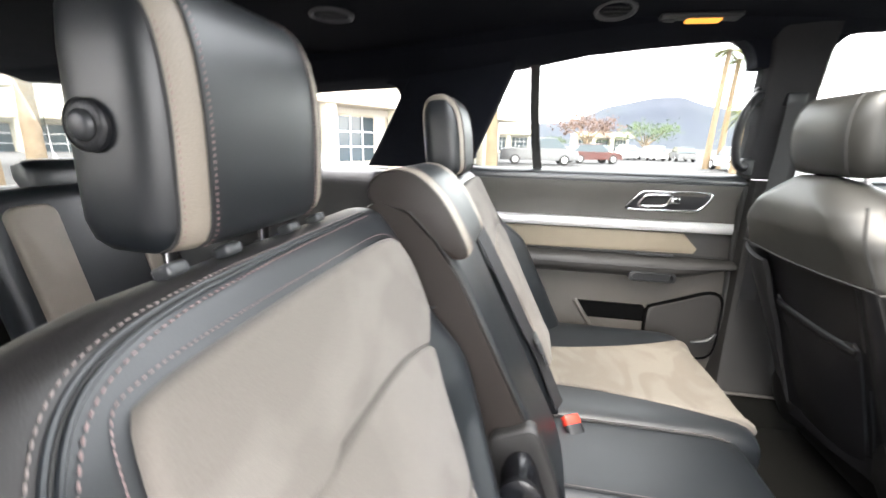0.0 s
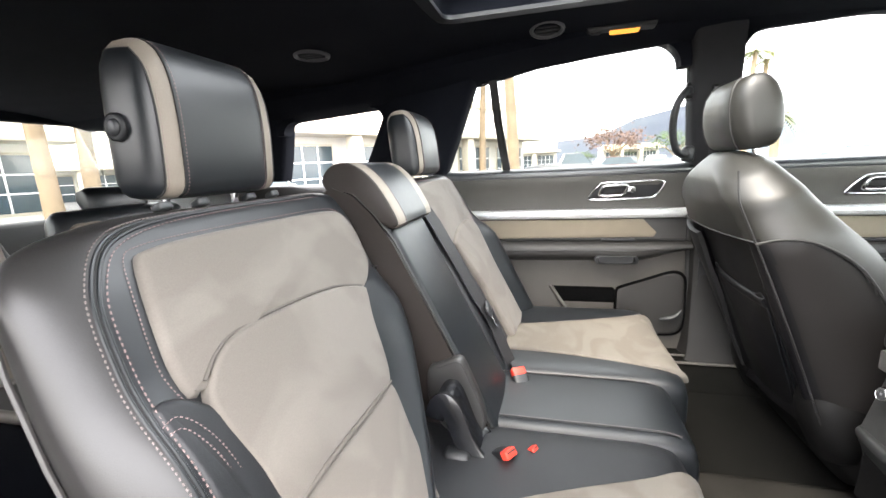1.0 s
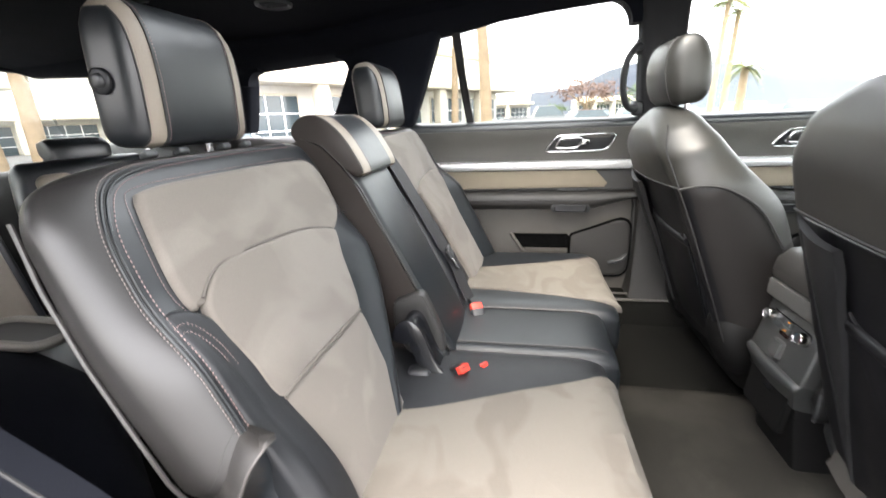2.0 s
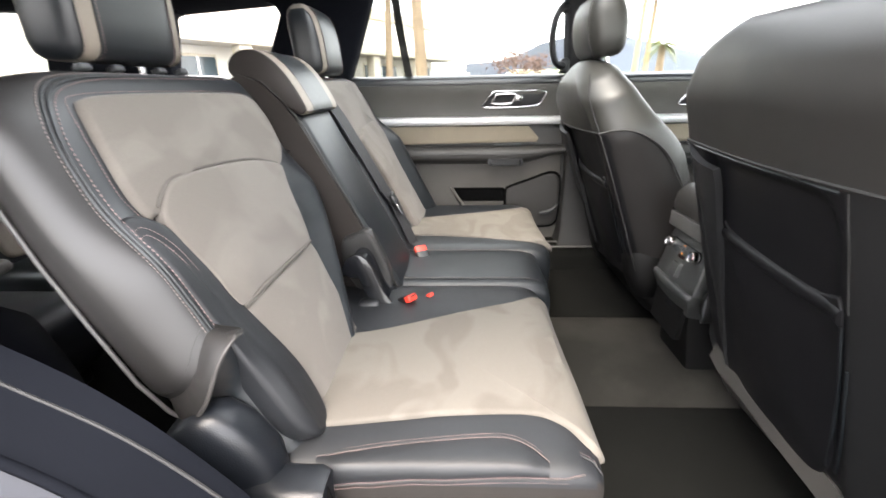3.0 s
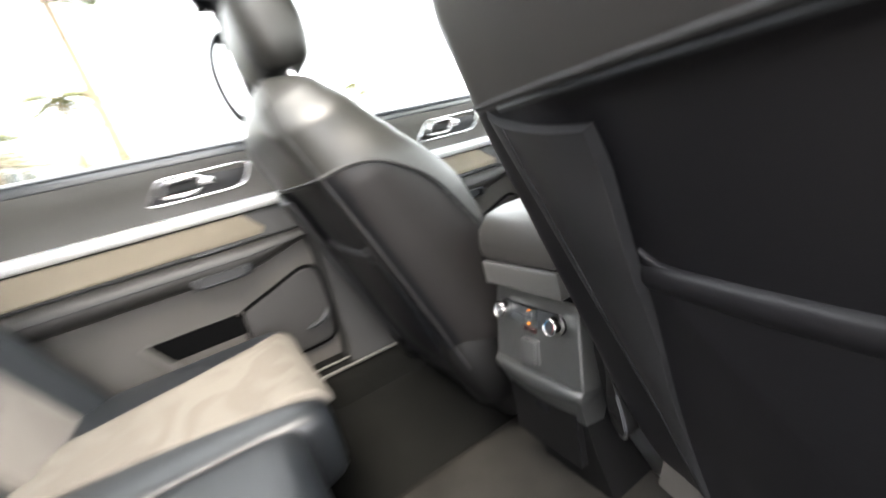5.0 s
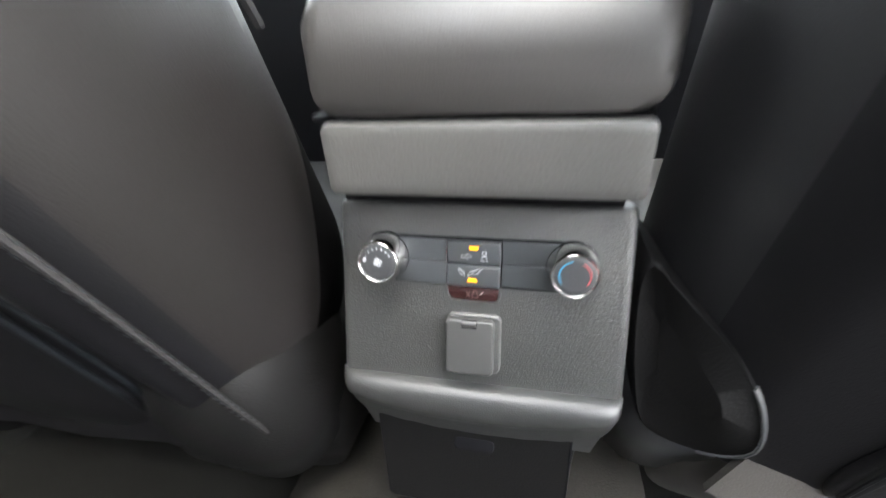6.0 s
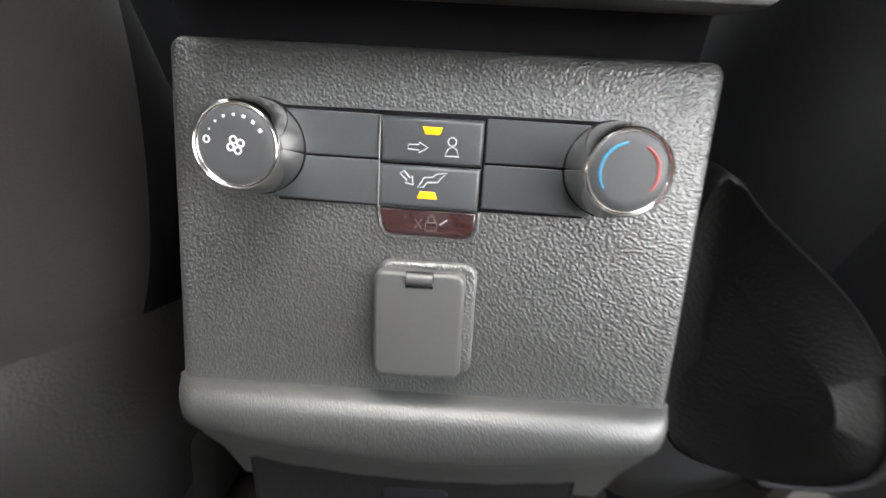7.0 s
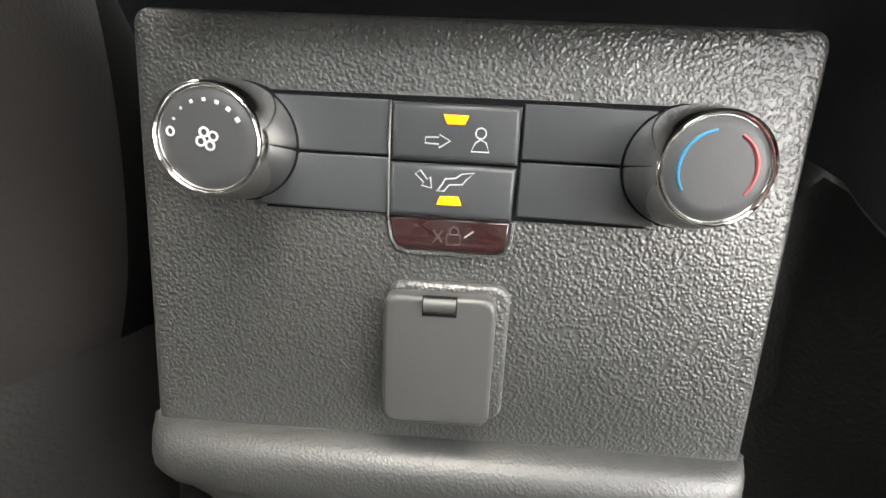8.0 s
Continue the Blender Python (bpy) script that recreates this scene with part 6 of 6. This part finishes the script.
# ---- near side of the body: wheel-arch trim, tray, painted jamb ----
NAVY_TRIM = material("blue black trim carpet", (0.0030, 0.0038, 0.0064), 0.9, scale=600, bump=0.4, grain=0.4, stain=0.4, spec=0.1)
arch = thing("wheel_arch_trim", "black plastic wheel-arch trim with a cup tray", "side trim", pose(-1.0, -0.55, 0), kind="structure")
part("trim_body", blob([(-1.75, -0.56, 0.16, 0.20, 0.22), (-1.70, -0.56, 0.18, 0.21, 0.235), (-0.95, -0.56, 0.19, 0.22, 0.24), (-0.80, -0.57, 0.18, 0.20, 0.23), (-0.72, -0.585, 0.15, 0.17, 0.2), (-0.66, -0.60, 0.12, 0.15, 0.18), (-0.58, -0.61, 0.09, 0.12, 0.15), (-0.48, -0.62, 0.06, 0.08, 0.10), (-0.46, -0.63, 0.03, 0.06, 0.06)], 48, 0.35, "xyz"), NAVY_TRIM, arch)
part("tray_rim", tube([Vector((x, y, 0.462)) for x, y in rrect(-1.05, -0.862, -0.428, -0.345, 0.03, 6)], 0.009, 8, True), TRIM, arch, "pale grey rim of the cup tray")
part("tray_well", loft([[Vector((x, y, 0.461)) for x, y in rrect(-1.05, -0.862, -0.428, -0.345, 0.03, 6)], [Vector((x, y, 0.4625)) for x, y in rrect(-1.05, -0.862, -0.428, -0.345, 0.03, 6)]]), RUBBER, arch)

# ---- outside ----
CREAM = material("cream stucco", (0.62, 0.56, 0.44), 0.9, scale=60, bump=0.3, grain=0.2, stain=0.3, stain_scale=0.6)
CREAM2 = material("pale stucco", (0.75, 0.72, 0.64), 0.9, scale=60, bump=0.3, grain=0.2, stain=0.3, stain_scale=0.6)
DARKGLASS = material("dark window glass", (0.05, 0.07, 0.08), 0.1, stain=0.3, stain_scale=0.7)
BARK = material("palm bark", (0.30, 0.22, 0.14), 0.9, scale=20, bump=0.8, grain=0.5, stain=0.5, stain_scale=3)
FROND = material("palm fronds", (0.11, 0.14, 0.03), 0.6, grain=0.4, scale=3, stain=0.6, stain_scale=1.5, tint=(0.2, 0.19, 0.05))
LEAF = material("tree leaves", (0.06, 0.10, 0.03), 0.7, grain=0.4, scale=3, stain=0.6, stain_scale=1.0)
TWIG = material("reddish bare twigs", (0.14, 0.085, 0.065), 0.9, grain=0.4, scale=3)
# Distance haze is put into this blue base colour.
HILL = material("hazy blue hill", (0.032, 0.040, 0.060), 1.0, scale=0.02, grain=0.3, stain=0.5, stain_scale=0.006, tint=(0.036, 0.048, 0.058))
ASPHALT = material("asphalt", (0.075, 0.075, 0.078), 0.9, scale=40, bump=0.5, grain=0.4, stain=0.5, stain_scale=0.4)
G = -0.55
bm = bmesh.new()
bmesh.ops.create_grid(bm, x_segments=8, y_segments=8, size=1500)
bmesh.ops.translate(bm, vec=(0, 0, G), verts=bm.verts)
tagged(part("ground", bm, ASPHALT), "grey asphalt of a wide parking lot", "ground", kind="structure")


def building(label, m, length, depth, height, bays, sign=True):
    """Low commercial block: walls, deep eave, glazed bays, parapet sign."""
    ob = thing("building", label, "building", m)

    def put(bm):
        bmesh.ops.transform(bm, matrix=m, verts=bm.verts)
        return bm
    part("wall", put(span(0, length, 0, depth, 0, height, 0.05)), CREAM2, ob)
    part("eave", put(span(-0.6, length + 0.6, -1.6, 0.3, 2.9, 3.25, 0.04)), CREAM, ob)
    part("parapet", put(span(-0.1, length + 0.1, -0.15, 0.3, height - 0.3, height + 0.25, 0.04)), CREAM, ob)
    step = length / bays
    for i in range(bays):
        x0 = i * step + 0.5
        x1 = (i + 1) * step - 0.5
        if i:
            part("column", put(span(i * step - 0.28, i * step + 0.28, -1.4, -0.9, 0, 2.9, 0.03)), CREAM, ob)
        wdw = part("window", put(span(x0 - 0.08, x1 + 0.08, -0.06, 0.1, 0.3, 2.6, 0.02)), CREAM, ob)
        part("glazing", put(span(x0, x1, -0.09, 0.0, 0.4, 2.5)), DARKGLASS, wdw)
        for k in range(1, 4):
            xx = x0 + (x1 - x0) * k / 4
            part("mullion", put(span(xx - 0.03, xx + 0.03, -0.13, 0.0, 0.4, 2.5)), PAINT, wdw)
        for z in (1.1, 1.8):
            part("transom", put(span(x0, x1, -0.13, 0.0, z - 0.03, z + 0.03)), PAINT, wdw)
    if sign:
        for i in range(7):
            x0 = length * 0.35 + i * 0.75
            part("sign_bar", put(span(x0, x0 + 0.42, -0.26, -0.14, height - 1.15, height - 0.6, 0.02)), DARKGLASS, ob)
    return ob


building("cream stucco commercial building with a deep eave", pose(-11.4, 13.4, G, 0, 0, 62), 20, 14, 5.2, 5)
building("white stucco commercial building across the lot", pose(-42, 16, G - 0.5, 0, 0, 58), 30, 12, 7.5, 6)
building("pale stucco commercial building with tall windows", pose(-26, -22, G, 0, 0, 78), 34, 12, 6.2, 7)
building("small white house across the lot", pose(9, 78, G), 9, 8, 3.6, 3, False)
building("small white house across the lot", pose(-6, 70, G), 7, 8, 4.2, 2, False)


def palm(x, y, h, r, lean=0.0, crown=2.0):
    ob = thing("palm_tree", "tall fan palm with a pale trunk and drooping fronds", "palm tree", pose(x, y, G), group="palms")
    rng = random.Random(int(x * 31 + y * 7))
    pts = [Vector((x + lean * (i / 12) ** 1.5, y, G + h * i / 12)) for i in range(13)]
    part("trunk", tube(pts, [r * (1.25 - 0.45 * i / 12) * (1 + 0.05 * (i % 2)) for i in range(13)], 12), BARK, ob)
    bm = bmesh.new()
    top = pts[-1]
    for i in range(34):
        a = rng.uniform(0, 2 * math.pi)
        up = rng.uniform(-0.7, 1.0)
        L = crown * rng.uniform(0.75, 1.1)
        d = Vector((math.cos(a), math.sin(a), 0))
        side = Vector((-d.y, d.x, 0))
        spine = [top + d * L * s * math.cos(up * 0.6) + Vector((0, 0, L * (up * s - 0.75 * s * s))) for s in (0, 0.25, 0.5, 0.75, 1.0)]
        for j in range(4):
            for k in range(3):
                p = spine[j].lerp(spine[j + 1], k / 3)
                w = L * 0.24 * (1 - abs(j * 3 + k - 5) / 8)
                for s in (-1, 1):
                    q = p + side * s * w + d * w * 0.7 + Vector((0, 0, -w * 0.5))
                    e = d * L * 0.035
                    vs = [bm.verts.new(c) for c in (p - e, p + e, q)]
                    bm.faces.new(vs)
    part("crown", bm, FROND, ob, "drooping green fronds", smooth=False, normals=False)
    return ob


palm(-1.55, 17.0, 9.0, 0.20, -0.5)
palm(-3.7, 22, 7.0, 0.16, 0.2)
palm(-6.0, 21, 5.6, 0.15, -0.2)
palm(12.6, 32, 7.8, 0.17, 0.2, 1.5)
palm(13.8, 33, 7.4, 0.17, 0.1, 1.5)
palm(12.2, 27, 3.4, 0.22, 0.0, 1.5)
palm(-14.0, 7.9, 7.5, 0.20, -0.3)
palm(-13.5, 8.7, 7.0, 0.18, 0.3)


def tree(x, y, h, w, mat, label, n=900):
    ob = thing("tree", label, "tree", pose(x, y, G))
    rng = random.Random(int(x * 13 + y))
    trunk = [tube([(x, y, G), (x + 0.05 * h, y, G + 0.25 * h), (x, y, G + 0.6 * h)], [0.05 * h, 0.035 * h, 0.015 * h], 8)]
    tips = []
    for i in range(9):
        a = i * 2.4
        tip = Vector((x + math.cos(a) * w * 0.36, y + math.sin(a) * w * 0.36, G + h * rng.uniform(0.55, 0.9)))
        tips.append(tip)
        trunk.append(tube([(x, y, G + h * rng.uniform(0.2, 0.45)), tip], [0.018 * h, 0.004 * h], 6))
    part("trunk", join(*trunk), BARK, ob)
    bm = bmesh.new()
    for i in range(n):
        c = rng.choice(tips) + Vector((rng.gauss(0, w * 0.13), rng.gauss(0, w * 0.13), rng.gauss(0, h * 0.09)))
        s = 0.035 * h * rng.uniform(0.6, 1.4)
        u = Vector((rng.uniform(-1, 1), rng.uniform(-1, 1), rng.uniform(-1, 1))).normalized() * s
        v = u.orthogonal().normalized() * s * 0.6
        bm.faces.new([bm.verts.new(c + q) for q in (u, v, -u, -v)])
    part("crown", bm, mat, ob, smooth=False, normals=False)
    return ob


tree(7.6, 56, 5.4, 6.5, TWIG, "bare reddish tree in the parking lot")
tree(17.0, 64, 5.0, 7.0, LEAF, "round green tree in the parking lot")
tree(3.6, 60, 2.6, 4.0, LEAF, "low green bush by the lot")
tree(13.0, 80, 3.0, 8.0, LEAF, "low green bush by the lot")


def vehicle(x, y, turn, mat, label, kind, L=4.7, H=1.5, bed=False):
    ob = thing("parked_car" if not bed else "pickup_truck", label, kind, pose(x, y, G, 0, 0, turn))
    m = pose(x, y, G, 0, 0, turn)
    W = 0.92

    def put(bm):
        bmesh.ops.transform(bm, matrix=m, verts=bm.verts)
        return bm
    k = H / 1.5
    prof = [(-L / 2, 0.4), (-L / 2 + 0.03, 0.85 * k), (-L / 2 + 0.6, 0.95 * k), (L / 2 - 1.2, 0.95 * k), (L / 2 - 0.2, 0.82 * k), (L / 2, 0.65), (L / 2, 0.35), (-L / 2, 0.3)]
    rings = [[Vector((a * s, y0, b)) for a, b in prof] for y0, s in ((-W, 0.97), (-W + 0.08, 1), (W - 0.08, 1), (W, 0.97))]
    part("body", put(loft(rings)), mat, ob)
    if bed:
        cab = [(-L * 0.06, 0.93 * k), (0.0, H), (L * 0.2, H), (L * 0.33, 0.93 * k)]
    else:
        cab = [(-L / 2 + 0.25, 0.93 * k), (-L / 2 + 0.9, H), (L * 0.1, H), (L / 2 - 1.3, 0.93 * k)]
    part("cabin", put(loft([[Vector((a, y0 * (1 - 0.12 * (b > 1.2)), b)) for a, b in cab] for y0 in (-W + 0.06, W - 0.06)])), DARKGLASS, ob)
    part("roof", put(span(cab[1][0], cab[2][0], -W + 0.16, W - 0.16, H - 0.02, H + 0.05, 0.02)), mat, ob)
    for wx in (-L * 0.31, L * 0.31):
        for s in (-1, 1):
            w = part("wheel", put(disc(0.36, 0.24, (wx, s * (W - 0.1), 0.36), (0, 1, 0), 24, 0.03)), RUBBER, ob)
            part("rim", put(disc(0.22, 0.03, (wx, s * (W + 0.03), 0.36), (0, 1, 0), 20, 0.01)), SILVER, w)
    return ob


GREY_PAINT = material("grey car paint", (0.115, 0.115, 0.12), 0.3, coat=0.6)
BLUE_PAINT = material("blue car paint", (0.06, 0.2, 0.55), 0.3, coat=0.6)
RED_PAINT = material("red car paint", (0.10, 0.035, 0.03), 0.3, coat=0.6)
vehicle(0.9, 31, 4, GREY_PAINT, "grey pickup truck parked in the lot", "pickup truck", 5.6, 1.85, True)
vehicle(5.4, 36, 20, RED_PAINT, "dark red car parked in the lot", "car")
vehicle(-11.2, 13.0, 100, PAINT, "white car parked by the building", "car", 4.6, 1.6)
vehicle(-9.4, 10.6, 70, BLUE_PAINT, "blue car parked by the building", "car", 4.6, 1.35)
for i, (x, y, mat) in enumerate(((8.4, 50, GREY_PAINT), (11.2, 50, PAINT), (14.0, 50, PAINT), (16.8, 49, GREY_PAINT), (13.6, 30, PAINT), (20.5, 36, GREY_PAINT), (6.6, 58, PAINT))):
    vehicle(x, y, 84 + 4 * (i % 3), mat, ("grey" if mat is GREY_PAINT else "white") + " car parked in a row of the lot", "car")

# far hills
bm = bmesh.new()
rng = random.Random(5)
prev = None
for i in range(61):
    x = -1100 + i * 45
    s = (x - 20) / 1000
    top = 36 + 58 * math.exp(-((x - 280) / 190) ** 2) + 5 * math.sin(i * 0.9) + 3 * math.sin(i * 2.3)
    row = [bm.verts.new((x, 900 - 260 * (1 - k), G - 2 + top * k ** 1.4)) for k in (0, 0.25, 0.5, 0.75, 1.0)] + [bm.verts.new((x, 1300, G - 2))]
    if prev:
        for a in range(len(row) - 1):
            bm.faces.new((prev[a], row[a], row[a + 1], prev[a + 1]))
    prev = row
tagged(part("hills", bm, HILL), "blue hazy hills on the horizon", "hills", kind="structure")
# painted jamb and rubber seal at the rear edge of the open doorway
SILVER_PAINT = material("lavender grey car paint", (0.016, 0.018, 0.025), 0.55, stain=0.15, scale=600, grain=0.1, spec=0.3)
jamb = thing("door_jamb", "pale painted jamb of the open doorway with a black seal", "door jamb", pose(-0.5, -0.76, 0), kind="structure")
curve = smooth_loop([(-0.10, 0, 0.0), (-0.22, 0, 0.14), (-0.33, 0, 0.30), (-0.43, 0, 0.41), (-0.54, 0, 0.485), (-0.65, 0, 0.56), (-0.73, 0, 0.66), (-0.76, 0, 0.77)], 36, False)
part("painted_flange", loft([[Vector((q.x - 0.052, -0.696, q.z - 0.046)), Vector((q.x - 0.062, -0.715, q.z - 0.06)), Vector((q.x - 0.08, -0.74, q.z - 0.09)), Vector((q.x - 0.15, -0.75, q.z - 0.15)), Vector((q.x - 0.15, -0.69, q.z - 0.14))] for q in curve]), SILVER_PAINT, jamb, "grey painted flange")
part("seal", tube([Vector((q.x - 0.046, -0.694, q.z - 0.038)) for q in curve], 0.006, 8), NAVY_TRIM, jamb)
part("inner_trim", loft([[Vector((q.x + 0.01, -0.675, q.z)), Vector((q.x - 0.02, -0.655, q.z + 0.05)), Vector((q.x - 0.25, -0.65, q.z + 0.05)), Vector((q.x - 0.25, -0.68, q.z - 0.02)), Vector((q.x - 0.054, -0.694, q.z - 0.044)), Vector((q.x - 0.02, -0.688, q.z - 0.018))] for q in curve]), NAVY_TRIM, jamb)
part("trim_edge", tube([Vector((q.x + 0.010, -0.672, q.z + 0.004)) for q in curve], 0.002, 6), RUBBER, jamb, "thin black edge of the inner trim")
